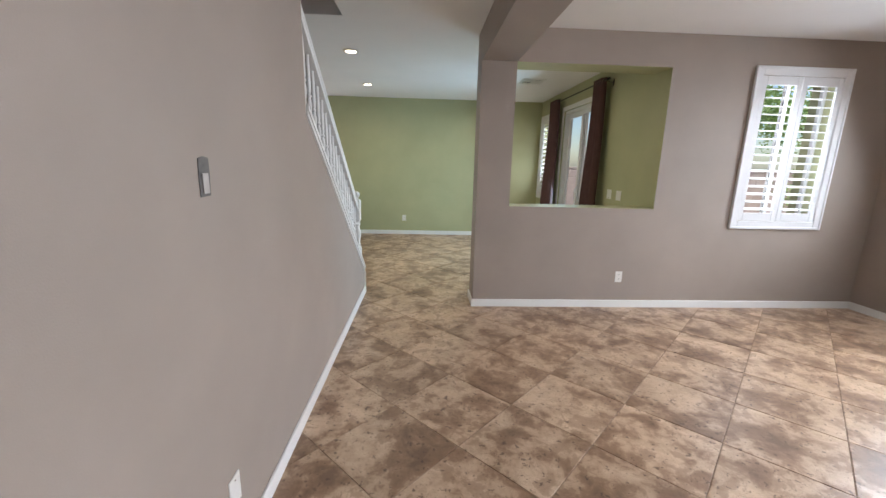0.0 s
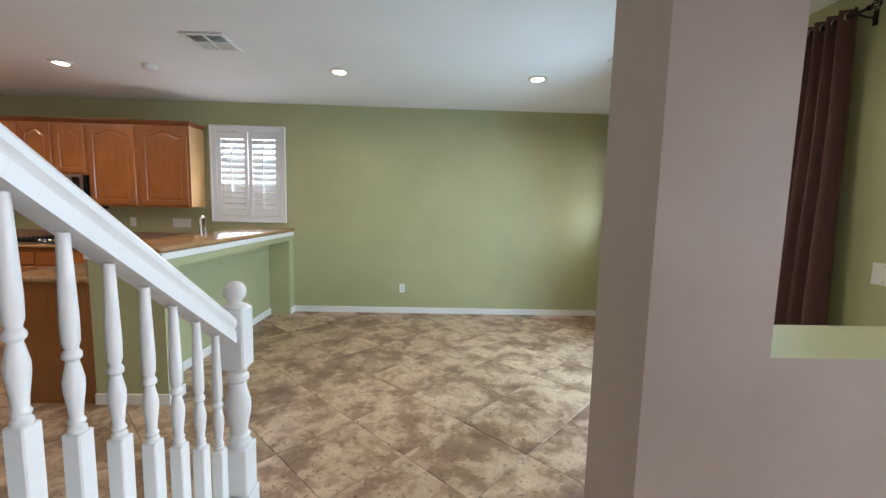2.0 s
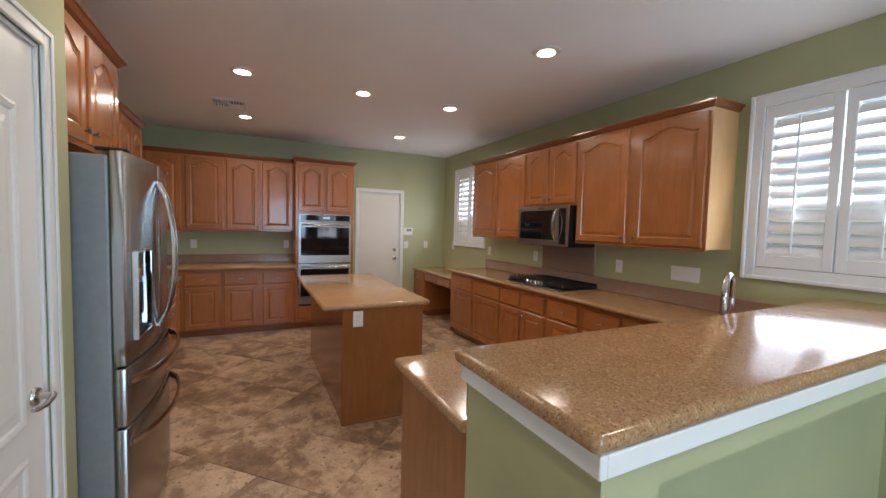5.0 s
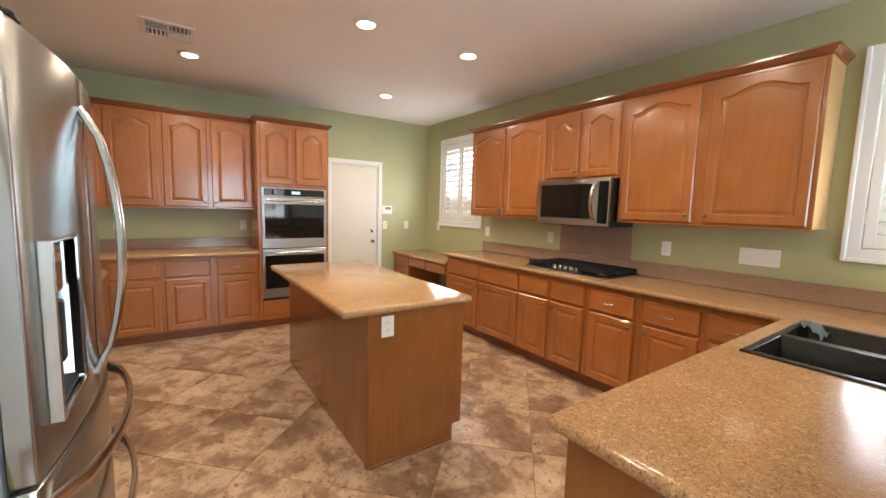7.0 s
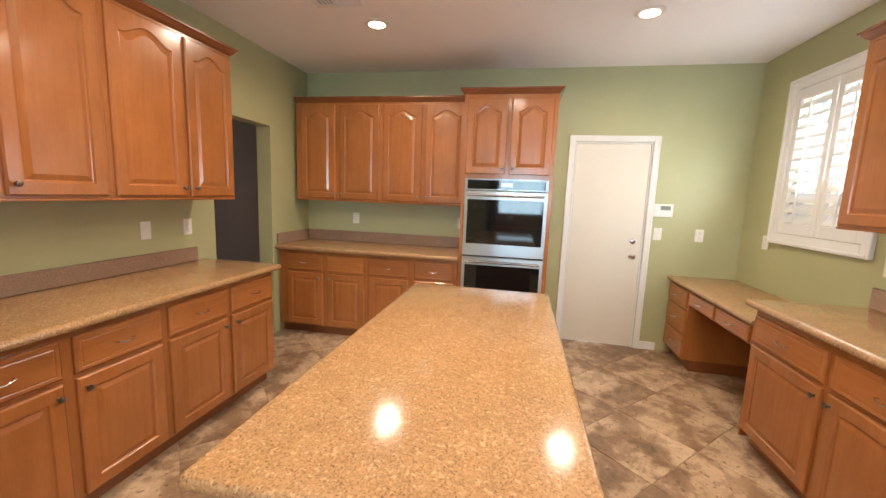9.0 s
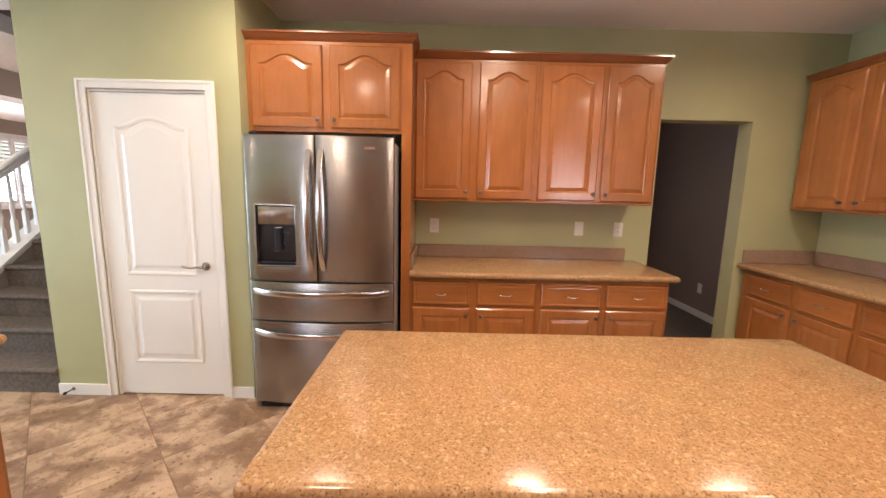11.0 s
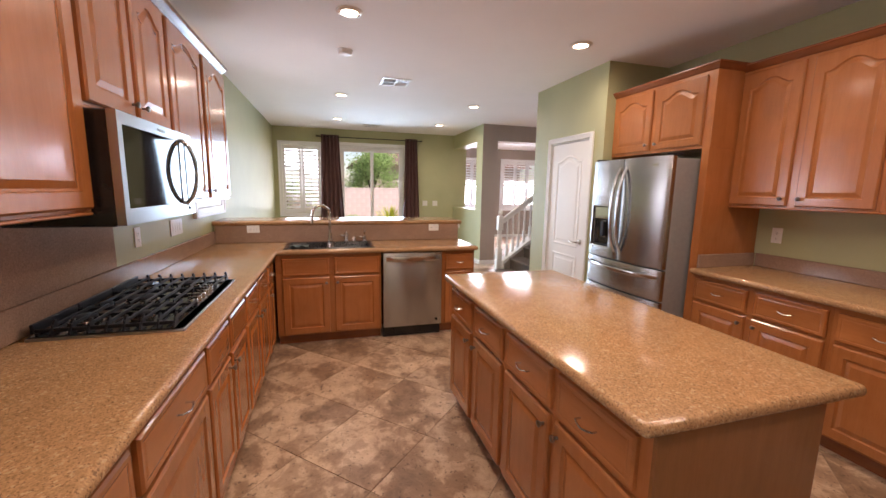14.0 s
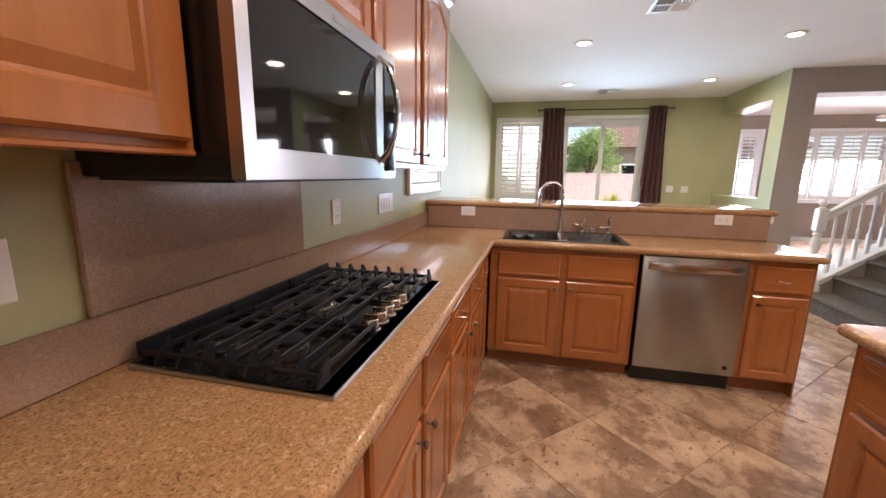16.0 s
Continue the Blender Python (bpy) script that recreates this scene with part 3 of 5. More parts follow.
bm = lathe(bmesh.new(), [(0.006, 0.0), (0.005, -0.012), (0.010, -0.016), (0.014, -0.021), (0.013, -0.026), (0.006, -0.029)], 12, axis="y")
KNOB_MESH = mesh_of("knob", bm, KNOB, True)
bm = tube(bmesh.new(), [(-0.04, 0, 0), (-0.04, -0.016, 0), (-0.036, -0.024, 0.002), (-0.02, -0.028, -0.003), (0, -0.030, -0.006), (0.02, -0.028, -0.003),
                        (0.036, -0.024, 0.002), (0.04, -0.016, 0), (0.04, 0, 0)], 0.0035, 6)
PULL_MESH = mesh_of("pull", bm, CHROME, True)


def front(unit, x0, x1, z0, z1, arch=False, drawer=False, knob=None, y=0.0):
    w, h = x1 - x0, z1 - z0
    d = part("drawer" if drawer else "door", door_mesh(w, h, 0.055 if arch else 0, drawer), None, unit, m=pose(x0, y, z0))
    if drawer and drawer != "blank":
        part("handle", PULL_MESH, None, d, "curved nickel pull", m=pose(w / 2, 0, h / 2))
    elif knob:
        kx = 0.028 if "l" in knob else w - 0.028
        kz = h - 0.05 if "t" in knob else 0.05
        part("handle", KNOB_MESH, None, d, "dark pewter knob", m=pose(kx, 0, kz))
    return d


def crown(unit, x0, x1, depth, z, left=True, right=True):
    """Stepped dark moulding along the front and the free ends."""
    bm = bmesh.new()
    prof = [(0.016, 0.0), (0.0, 0.0), (-0.014, 0.012), (-0.02, 0.02), (-0.03, 0.034), (-0.038, 0.038), (-0.038, 0.05), (0.016, 0.05)]
    path = []
    for dy, dz in prof:
        o = dy
        pl = []
        if left:
            pl.append((x0 + o, depth, z + dz))
        pl.append((x0 + o if left else x0, 0.018 + o, z + dz))
        pl.append((x1 - o if right else x1, 0.018 + o, z + dz))
        if right:
            pl.append((x1 - o, depth, z + dz))
        path.append(pl)
    rows = [[bm.verts.new(p) for p in pl] for pl in path]
    n = len(rows)
    for i in range(n):
        a, b = rows[i], rows[(i + 1) % n]
        for j in range(len(a) - 1):
            bm.faces.new((a[j], a[j + 1], b[j + 1], b[j]))
    for j in (0, -1):
        bm.faces.new([r[j] for r in rows])
    part("crown_moulding", bm, CROWN, unit, "darker crown moulding")


def upper(name, m, w, depth, z0, z1, doors, label, left=False, right=False, arch=True, end=None, light=None):
    """A wall cabinet: local z is the height above the floor; doors: (x0, x1, knob)."""
    u = thing(name, m, label, "cabinet")
    bm = boxed(0, w, 0.02, depth, z0, z1)
    part("body", bm, MAPLE, u)
    part("bottom_rail", boxed(0, w, 0.014, 0.05, z0 - 0.012, z0 - 0.0005, 0.003, 1), MAPLE_H, u)
    for x0, x1, k in doors:
        front(u, x0, x1, z0 + 0.012, z1 - 0.02, arch, False, k)
    crown(u, 0, w, depth, z1 + 0.001, left, right)
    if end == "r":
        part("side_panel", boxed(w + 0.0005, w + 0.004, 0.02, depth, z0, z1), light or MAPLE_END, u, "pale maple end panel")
    return u


def base(name, m, w, depth, bays, label, top=0.873, drawer_h=0.163, kick=0.10, body_top=None):
    """A floor cabinet; bays: (x0, x1, drawer kind, knob)."""
    u = thing(name, m, label, "cabinet")
    part("body", boxed(0, w, 0.02, depth, kick, body_top or top), MAPLE, u)
    if body_top:
        part("front_rail", boxed(0, w, 0.02, 0.045, body_top + 0.0005, top), MAPLE_H, u)
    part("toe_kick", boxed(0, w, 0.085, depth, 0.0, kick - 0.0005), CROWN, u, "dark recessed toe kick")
    for x0, x1, d, k in bays:
        zt = top - 0.035
        if d:
            front(u, x0, x1, zt - drawer_h, zt, drawer=d)
            zt -= drawer_h + 0.022
        if k:
            front(u, x0, x1, kick + 0.012, zt, False, False, k)
    return u


def slab(name, xs, ys, solid, z0, z1, label, bev=0.0195, hole=lambda x, y: False, material=None):
    """A worktop of grid cells with a rounded rim."""
    bm = cells(bmesh.new(), xs, ys, [z0, z1], lambda x, y, z: solid(x, y))
    es = [e for e in bm.edges if len(e.link_faces) == 2 and e.calc_face_angle(0) > 1
          and not hole(sum(v.co.x for v in e.verts) / 2, sum(v.co.y for v in e.verts) / 2)]
    bmesh.ops.bevel(bm, geom=es, offset=bev, segments=4, profile=0.5, affect="EDGES", clamp_overlap=True)
    ob = new(name, mesh_of(name, bm, material or QUARTZ, True, 0.7))
    return tagged(ob, label, "countertop")


# ---- kitchen cabinets ----
NF, UF = 7.81, 8.116
NB = 8.44 - NF - 0.002
UD = 8.44 - UF - 0.002
upper("wall_cabinet", facing(-5.665, UF, 0, "n"), 1.18, UD, 1.387, 2.37, [(0.02, 0.58, "rb"), (0.615, 1.165, "lb")],
      "honey maple wall cabinet with two arched doors", True, False)
upper("wall_cabinet", facing(-4.484, UF, 0, "n"), 0.79, UD, 1.757, 2.37, [(0.02, 0.375, "rb"), (0.415, 0.77, "lb")],
      "short honey maple cabinet above the microwave", False, False)
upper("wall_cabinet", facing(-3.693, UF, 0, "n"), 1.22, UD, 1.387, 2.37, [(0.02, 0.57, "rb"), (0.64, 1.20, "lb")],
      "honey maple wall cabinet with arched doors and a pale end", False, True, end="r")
upper("wall_cabinet", facing(-6.892, 4.03, 0, "w"), 0.938, 0.326, 1.383, 2.362, [(0.06, 0.44, "rb"), (0.49, 0.92, "lb")],
      "honey maple wall cabinet with two arched doors", False, False)
upper("wall_cabinet", facing(-6.892, 4.969, 0, "w"), 0.88, 0.326, 1.383, 2.362, [(0.02, 0.42, "rb"), (0.46, 0.865, "lb")],
      "honey maple wall cabinet with two arched doors beside the oven", False, False)
upper("wall_cabinet", facing(-3.838, 4.345, 0, "s"), 0.885, 0.363, 1.40, 2.38, [(0.012, 0.408, "rb"), (0.462, 0.865, "lb")],
      "honey maple wall cabinet with two arched doors beside the refrigerator", False, False)
upper("wall_cabinet", facing(-4.724, 4.345, 0, "s"), 0.885, 0.363, 1.40, 2.38, [(0.025, 0.455, "rb"), (0.49, 0.868, "lb")],
      "honey maple wall cabinet with two arched doors beside the doorway", False, True)

base("base_cabinet", facing(-5.70, NF, 0, "n"), 1.215, NB, [(0.02, 0.59, 1, "rt"), (0.63, 1.20, 1, "lt")],
     "honey maple base cabinet with two drawers and two doors")
base("base_cabinet", facing(-4.484, NF, 0, "n"), 0.77, NB, [(0.02, 0.365, "blank", "rt"), (0.405, 0.75, "blank", "lt")],
     "honey maple base cabinet under the cooktop")
base("base_cabinet", facing(-3.713, NF, 0, "n"), 0.87, NB, [(0.03, 0.40, 1, "rt"), (0.47, 0.835, 1, "lt")],
     "honey maple base cabinet with two drawers and two doors")
base("corner_cabinet", facing(-2.842, NF, 0, "n"), 0.98, NB, [(0.02, 0.285, 1, "lt")], "honey maple corner base cabinet")

base("sink_cabinet", facing(-2.43, 7.81, 0, "e"), 0.955, 0.588, [(0.055, 0.47, "blank", "rt"), (0.515, 0.935, "blank", "lt")],
     "honey maple sink cabinet with two doors", body_top=0.70)
end_cab = base("base_cabinet", facing(-2.43, 6.235, 0, "e"), 0.335, 0.588, [(0.03, 0.325, 1, "lt")], "narrow honey maple base cabinet at the peninsula end")
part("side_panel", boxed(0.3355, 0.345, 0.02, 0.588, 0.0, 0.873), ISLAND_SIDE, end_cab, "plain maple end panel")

base("base_cabinet", facing(-6.60, 4.0, 0, "w"), 0.948, 0.612, [(0.09, 0.48, 1, "rt"), (0.53, 0.925, 1, "lt")],
     "honey maple base cabinet with drawers and doors beside the doorway")
base("base_cabinet", facing(-6.60, 4.949, 0, "w"), 0.89, 0.612, [(0.02, 0.42, 1, "rt"), (0.48, 0.86, 1, "lt")],
     "honey maple base cabinet with drawers and doors beside the oven")
base("base_cabinet", facing(-3.838, 4.60, 0, "s"), 0.895, 0.612, [(0.02, 0.42, 1, "rt"), (0.47, 0.875, 1, "lt")],
     "honey maple base cabinet with two drawers beside the refrigerator")
base("base_cabinet", facing(-4.734, 4.60, 0, "s"), 0.92, 0.612, [(0.025, 0.44, 1, "rt"), (0.485, 0.905, 1, "lt")],
     "honey maple base cabinet with two drawers beside the doorway")

# oven tower
tw = thing("oven_cabinet", facing(-6.60, 5.845, 0, "w"), "tall honey maple oven cabinet", "cabinet")
TD = 0.615
bm = cells(bmesh.new(), [0, 0.04, 0.76, 0.80], [0.02, 0.595, TD], [0.10, 0.345, 1.635, 2.355], lambda x, y, z: not (0.04 < x < 0.76 and y < 0.595 and 0.345 < z < 1.635))
part("body", bm, MAPLE, tw)
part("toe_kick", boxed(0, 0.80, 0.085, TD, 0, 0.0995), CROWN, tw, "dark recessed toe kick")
front(tw, 0.03, 0.385, 1.675, 2.32, True, False, "rb")
front(tw, 0.415, 0.77, 1.675, 2.32, True, False, "lb")
front(tw, 0.03, 0.77, 0.15, 0.33, drawer=1)
crown(tw, 0, 0.80, TD, 2.356, True, True)

ov = thing("double_oven", facing(-6.605, 5.845, -0.015, "w"), "stainless double wall oven with black glass doors", "oven")
part("body", boxed(0.045, 0.755, 0.03, 0.59, 0.365, 1.645), BLACK, ov)
cp = part("control_panel", boxed(0.035, 0.765, -0.005, 0.03, 1.545, 1.65, 0.004, 1), STEEL, ov)
part("display", boxed(0.06, 0.74, -0.0075, -0.0055, 1.558, 1.637), BLACK_GLASS, cp)
SCREEN = glow("lit_display", (0.45, 0.62, 0.72), 0.5)
part("screen", boxed(0.36, 0.46, -0.009, -0.008, 1.58, 1.615), SCREEN, cp, "small lit clock display")
for z0, z1 in ((0.955, 1.54), (0.375, 0.945)):
    d = part("oven_door", boxed(0.035, 0.765, -0.01, 0.028, z0, z1, 0.004, 1), STEEL, ov)
    part("oven_window", boxed(0.065, 0.735, -0.013, -0.0105, z0 + 0.11, z1 - 0.075), BLACK_GLASS, d)
    bm = bmesh.new()
    tube(bm, [(0.07, -0.055, z1 - 0.038), (0.73, -0.055, z1 - 0.038)], 0.011, 10)
    for hx in (0.09, 0.71):
        tube(bm, [(hx, -0.01, z1 - 0.038), (hx, -0.055, z1 - 0.038)], 0.008, 8)
    part("handle", bm, CHROME, d, "stainless bar handle", smooth=True)
part("vent_strip", boxed(0.04, 0.76, 0.0, 0.028, 0.345, 0.373), DARK, ov)

# worktops
sx0, sx1, sy0, sy1 = -2.36, -1.93, 6.94, 7.71
slab("countertop", [-5.77, -2.465, sx0, sx1, -1.842], [5.86, sy0, sy1, 7.785, 8.438],
     lambda x, y: (x > -2.465 or y > 7.785) and not (sx0 < x < sx1 and sy0 < y < sy1), 0.8735, 0.915,
     "speckled tan quartz worktop along the wall and peninsula", hole=lambda x, y: (sx0 - 0.01 < x < sx1 + 0.01 and sy0 - 0.01 < y < sy1 + 0.01) or y > 8.43 or x > -1.85)
slab("countertop", [-7.218, -6.565], [3.983, 5.842], lambda x, y: True, 0.8735, 0.915, "speckled tan quartz worktop beside the oven",
     hole=lambda x, y: x < -7.2 or y < 3.99 or y > 5.83)
slab("countertop", [-5.70, -3.84], [3.983, 4.64], lambda x, y: True, 0.8735, 0.915, "speckled tan quartz worktop beside the refrigerator",
     hole=lambda x, y: y < 4.0 or x > -3.85)
slab("bar_top", [-1.87, -1.316], [5.845, 8.438], lambda x, y: True, 1.0915, 1.135, "speckled tan quartz raised bar top", hole=lambda x, y: y > 8.42)
slab("island_top", [-5.46, -3.668], [5.745, 6.587], lambda x, y: True, 0.8735, 0.915, "speckled tan quartz island worktop with rounded edge")


def splash(name, x0, x1, y0, y1, z0, z1, label, mat=None):
    tagged(new(name, mesh_of(name, boxed(x0, x1, y0, y1, z0, z1, 0.004, 1), mat or SPLASH)), label, "backsplash", "", "structure")


splash("backsplash_north", -5.75, -1.842, 8.42, 8.44, 0.916, 1.04, "low brown quartz backsplash strip")
splash("backsplash_cooktop", -4.50, -3.71, 8.424, 8.44, 1.0405, 1.365, "brown quartz panel behind the cooktop")
splash("backsplash_bar", -1.86, -1.8405, 5.89, 8.419, 0.916, 1.091, "brown quartz backsplash under the bar")
splash("backsplash_west", -7.22, -7.20, 4.003, 5.842, 0.916, 1.03, "low brown quartz backsplash strip")
splash("backsplash_west_end", -7.20, -6.60, 3.983, 4.0025, 0.916, 1.03, "low brown quartz backsplash strip")
splash("backsplash_south", -5.60, -3.862, 3.98, 4.0, 0.916, 1.02, "low brown quartz backsplash strip")
splash("backsplash_south_end", -3.861, -3.841, 4.0, 4.58, 0.916, 1.02, "low brown quartz backsplash strip")

# island
isl = thing("kitchen_island", facing(-3.70, 6.55, 0, "s"), "honey maple kitchen island with four drawers and doors", "island")
part("body", boxed(0, 1.73, 0.02, 0.60, 0.10, 0.873), MAPLE, isl)
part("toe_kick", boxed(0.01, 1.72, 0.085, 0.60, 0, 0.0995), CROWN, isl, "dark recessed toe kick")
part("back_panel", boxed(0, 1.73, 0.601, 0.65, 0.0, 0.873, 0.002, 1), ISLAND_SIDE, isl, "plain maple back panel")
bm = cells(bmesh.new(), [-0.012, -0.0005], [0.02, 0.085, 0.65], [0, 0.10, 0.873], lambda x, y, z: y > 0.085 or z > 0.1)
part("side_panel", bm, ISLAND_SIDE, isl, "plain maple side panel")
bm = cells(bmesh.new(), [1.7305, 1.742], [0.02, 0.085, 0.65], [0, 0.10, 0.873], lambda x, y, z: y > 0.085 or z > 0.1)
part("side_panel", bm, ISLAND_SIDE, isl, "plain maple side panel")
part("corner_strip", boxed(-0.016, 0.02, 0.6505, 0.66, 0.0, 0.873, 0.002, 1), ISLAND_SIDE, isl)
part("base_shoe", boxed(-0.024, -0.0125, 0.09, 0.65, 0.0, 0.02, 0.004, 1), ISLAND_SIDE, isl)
for x0, x1, k in ((0.035, 0.405, "rt"), (0.465, 0.835, "lt"), (0.885, 1.27, "rt"), (1.31, 1.69, "lt")):
    front(isl, x0, x1, 0.672, 0.836, drawer=1)
    front(isl, x0, x1, 0.112, 0.65, False, False, k)

# desk
dk = thing("desk_cabinet", facing(-7.215, 7.86, 0, "n"), "built-in honey maple desk with drawers and a kneehole", "desk")
DT = 0.735
part("body", boxed(0, 0.46, 0.02, 0.56, 0.10, DT), MAPLE, dk)
part("toe_kick", boxed(0, 0.46, 0.085, 0.56, 0, 0.0995), CROWN, dk, "dark recessed toe kick")
front(dk, 0.03, 0.445, DT - 0.17, DT - 0.012, drawer=1)
front(dk, 0.03, 0.445, DT - 0.40, DT - 0.19, drawer=1)
front(dk, 0.03, 0.445, 0.112, DT - 0.42, drawer=1)
part("apron", boxed(0.4605, 1.42, 0.02, 0.5, DT - 0.13, DT), MAPLE_H, dk)
front(dk, 0.49, 0.93, DT - 0.118, DT - 0.012, drawer=1)
front(dk, 0.96, 1.40, DT - 0.118, DT - 0.012, drawer=1)
part("side_panel", boxed(1.42, 1.435, 0.02, 0.56, 0, DT), MAPLE, dk)
slab("desk_countertop", [-7.218, -5.775], [7.845, 8.438], lambda x, y: True, DT + 0.001, DT + 0.041, "speckled tan quartz desk top", hole=lambda x, y: y > 8.43 or x < -7.2 or x > -5.79)

# ---- appliances ----
fr = thing("refrigerator", facing(-2.845, 4.866, 0, "s"), "stainless french-door refrigerator with ice dispenser", "refrigerator")
part("body", boxed(0.005, 0.905, 0.087, 0.86, 0.03, 1.755, 0.01, 2), plain("refrigerator_grey", (0.30, 0.31, 0.32), 0.45, 0.3, 0.05), fr, "grey painted cabinet")
part("foot_grille", boxed(0.02, 0.89, 0.07, 0.7, 0.0, 0.0295), BLACK, fr)


def bow(x):
    """Set-back of the gently bowed front, deepest at the outer edges."""
    return 0.04 * ((x - 0.455) / 0.455) ** 2


def bowed_front(name, x0, x1, z0, z1, zs=(), hollow=lambda x, y, z: False, cuts=()):
    n = max(4, round((x1 - x0) / 0.06))
    xs = sorted({x0 + (x1 - x0) * i / n for i in range(n + 1) if not any(abs(x0 + (x1 - x0) * i / n - c) < 0.012 for c in cuts)} | set(cuts))
    bm = cells(bmesh.new(), xs, [0.0, 0.055, 0.082], [z0, *zs, z1], lambda x, y, z: not hollow(x, y, z))
    es = [e for e in bm.edges if len(e.link_faces) == 2 and e.calc_face_angle(0) > 1]
    bmesh.ops.bevel(bm, geom=es, offset=0.007, segments=2, profile=0.5, affect="EDGES")
    for v in bm.verts:
        v.co.y += bow(v.co.x) * max(0.0, 1 - v.co.y / 0.085)
    return part(name, bm, STEEL_H, fr, smooth=True)


left = bowed_front("fridge_door", 0.0, 0.442, 0.885, 1.775, (0.985, 1.355), lambda x, y, z: 0.07 < x < 0.31 and 0.985 < z < 1.355 and y < 0.055, (0.07, 0.31))
disp = part("dispenser", boxed(0.072, 0.308, 0.048, 0.0545, 0.987, 1.353), BLACK, left, "black ice and water dispenser")
MIRROR = plain("polished_steel", (0.55, 0.55, 0.54), 0.08, 1.0, 0.03)
part("dispenser_panel", boxed(0.076, 0.304, 0.022, 0.047, 1.235, 1.35, 0.004, 1), MIRROR, left, "polished dispenser panel")
bm = bmesh.new()
for a in ((0.062, 0.07, 0.977, 1.363), (0.31, 0.318, 0.977, 1.363), (0.07, 0.31, 1.355, 1.363), (0.07, 0.31, 0.977, 0.985)):
    box(bm, a[0], a[1], 0.005, 0.03, a[2], a[3], 0.002, 1)
part("dispenser_frame", bm, CHROME, left, "thin bright frame")
part("paddle", boxed(0.175, 0.215, 0.02, 0.045, 1.07, 1.215, 0.006, 2), IRON, left)
part("paddle_rim", boxed(0.171, 0.219, 0.046, 0.0475, 1.066, 1.219), CHROME, left)
part("drip_tray", boxed(0.08, 0.30, 0.018, 0.047, 0.988, 1.0), IRON, left)
right = bowed_front("fridge_door", 0.448, 0.91, 0.885, 1.775)
part("badge", boxed(0.74, 0.80, 0.0155, 0.03, 1.70, 1.715), CHROME, right, "small plain badge")
dr1 = bowed_front("freezer_drawer", 0.0, 0.91, 0.625, 0.875)
dr2 = bowed_front("freezer_drawer", 0.0, 0.91, 0.06, 0.615)


def bow_handle(parent, pts, w, t):
    """A flat bowed bar along points (x, y, z)."""
    bm = bmesh.new()
    pts = [Vector(p) for p in pts]
    loops = []
    for i, p in enumerate(pts):
        d = (pts[min(i + 1, len(pts) - 1)] - pts[max(i - 1, 0)]).normalized()
        side = Vector((1, 0, 0)) if abs(d.z) > 0.7 else Vector((0, 0, 1))
        nrm = d.cross(side).normalized()
        loops.append([p + side * w * a + nrm * t * b for a, b in ((-0.5, -0.3), (-0.3, -0.5), (0.3, -0.5), (0.5, -0.3), (0.5, 0.3), (0.3, 0.5), (-0.3, 0.5), (-0.5, 0.3))])
    loft(bm, loops)
    return part("handle", bm, CHROME, parent, "bowed stainless handle", smooth=True)


def bowed(a, b, out, n=11):
    a, b = Vector(a), Vector(b)
    pts = [a + (b - a) * (k / (n - 1)) + Vector((0, -out * math.sin(math.pi * k / (n - 1)) ** 0.6, 0)) for k in range(n)]
    return pts


bow_handle(left, bowed((0.408, 0.0, 0.96), (0.408, 0.0, 1.69), 0.07), 0.03, 0.016)
bow_handle(right, bowed((0.482, 0.0, 0.96), (0.482, 0.0, 1.69), 0.07), 0.03, 0.016)
bow_handle(dr1, bowed((0.03, bow(0.03), 0.815), (0.88, bow(0.88), 0.815), 0.10), 0.035, 0.016)
bow_handle(dr2, bowed((0.03, bow(0.03), 0.545), (0.88, bow(0.88), 0.545), 0.10), 0.035, 0.016)
for hx in (0.04, 0.86):
    part("hinge_cap", boxed(hx, hx + 0.05, 0.03, 0.14, 1.776, 1.79, 0.004, 1), IRON, fr)

fc = thing("refrigerator_cabinet", facing(-2.745, 4.60, 0, "s"), "honey maple cabinet over the refrigerator with tall side panel", "cabinet")
part("body", boxed(0, 1.095, 0.02, 0.617, 1.83, 2.39), MAPLE, fc)
front(fc, 0.055, 0.515, 1.855, 2.365, True, False, "rb")
front(fc, 0.565, 1.02, 1.855, 2.365, True, False, "lb")
part("side_panel", boxed(1.03, 1.0925, 0.02, 0.617, 0.0, 1.8295), MAPLE, fc)
part("side_panel", boxed(0.0, 0.03, 0.03, 0.617, 0.0, 1.8295), MAPLE, fc)
crown(fc, 0, 1.095, 0.30, 2.391, True, True)

mw = thing("microwave", facing(-4.48, 8.035, 0, "n"), "stainless over-range microwave with black glass door", "microwave")
part("body", boxed(0.004, 0.766, 0.03, 0.402, 1.335, 1.745, 0.004, 1), BLACK, mw)
bm = cells(bmesh.new(), [0, 0.035, 0.60, 0.77], [0.0, 0.03], [1.335, 1.395, 1.70, 1.745], lambda x, y, z: not (0.035 < x < 0.60 and 1.395 < z < 1.70))
md = part("microwave_door", bm, STEEL, mw)
part("door_window", boxed(0.036, 0.599, 0.004, 0.02, 1.396, 1.699), BLACK_GLASS, md)
part("control_panel", boxed(0.665, 0.755, -0.003, -0.0005, 1.36, 1.715), BLACK_GLASS, md)
bow_handle(md, bowed((0.632, 0.0, 1.39), (0.632, 0.0, 1.71), 0.06), 0.028, 0.016)
part("badge", boxed(0.34, 0.43, -0.002, -0.0005, 1.716, 1.728), CHROME, md, "small plain badge")
part("vent_grille", boxed(0.03, 0.74, 0.05, 0.38, 1.328, 1.3345), SLOT, mw)

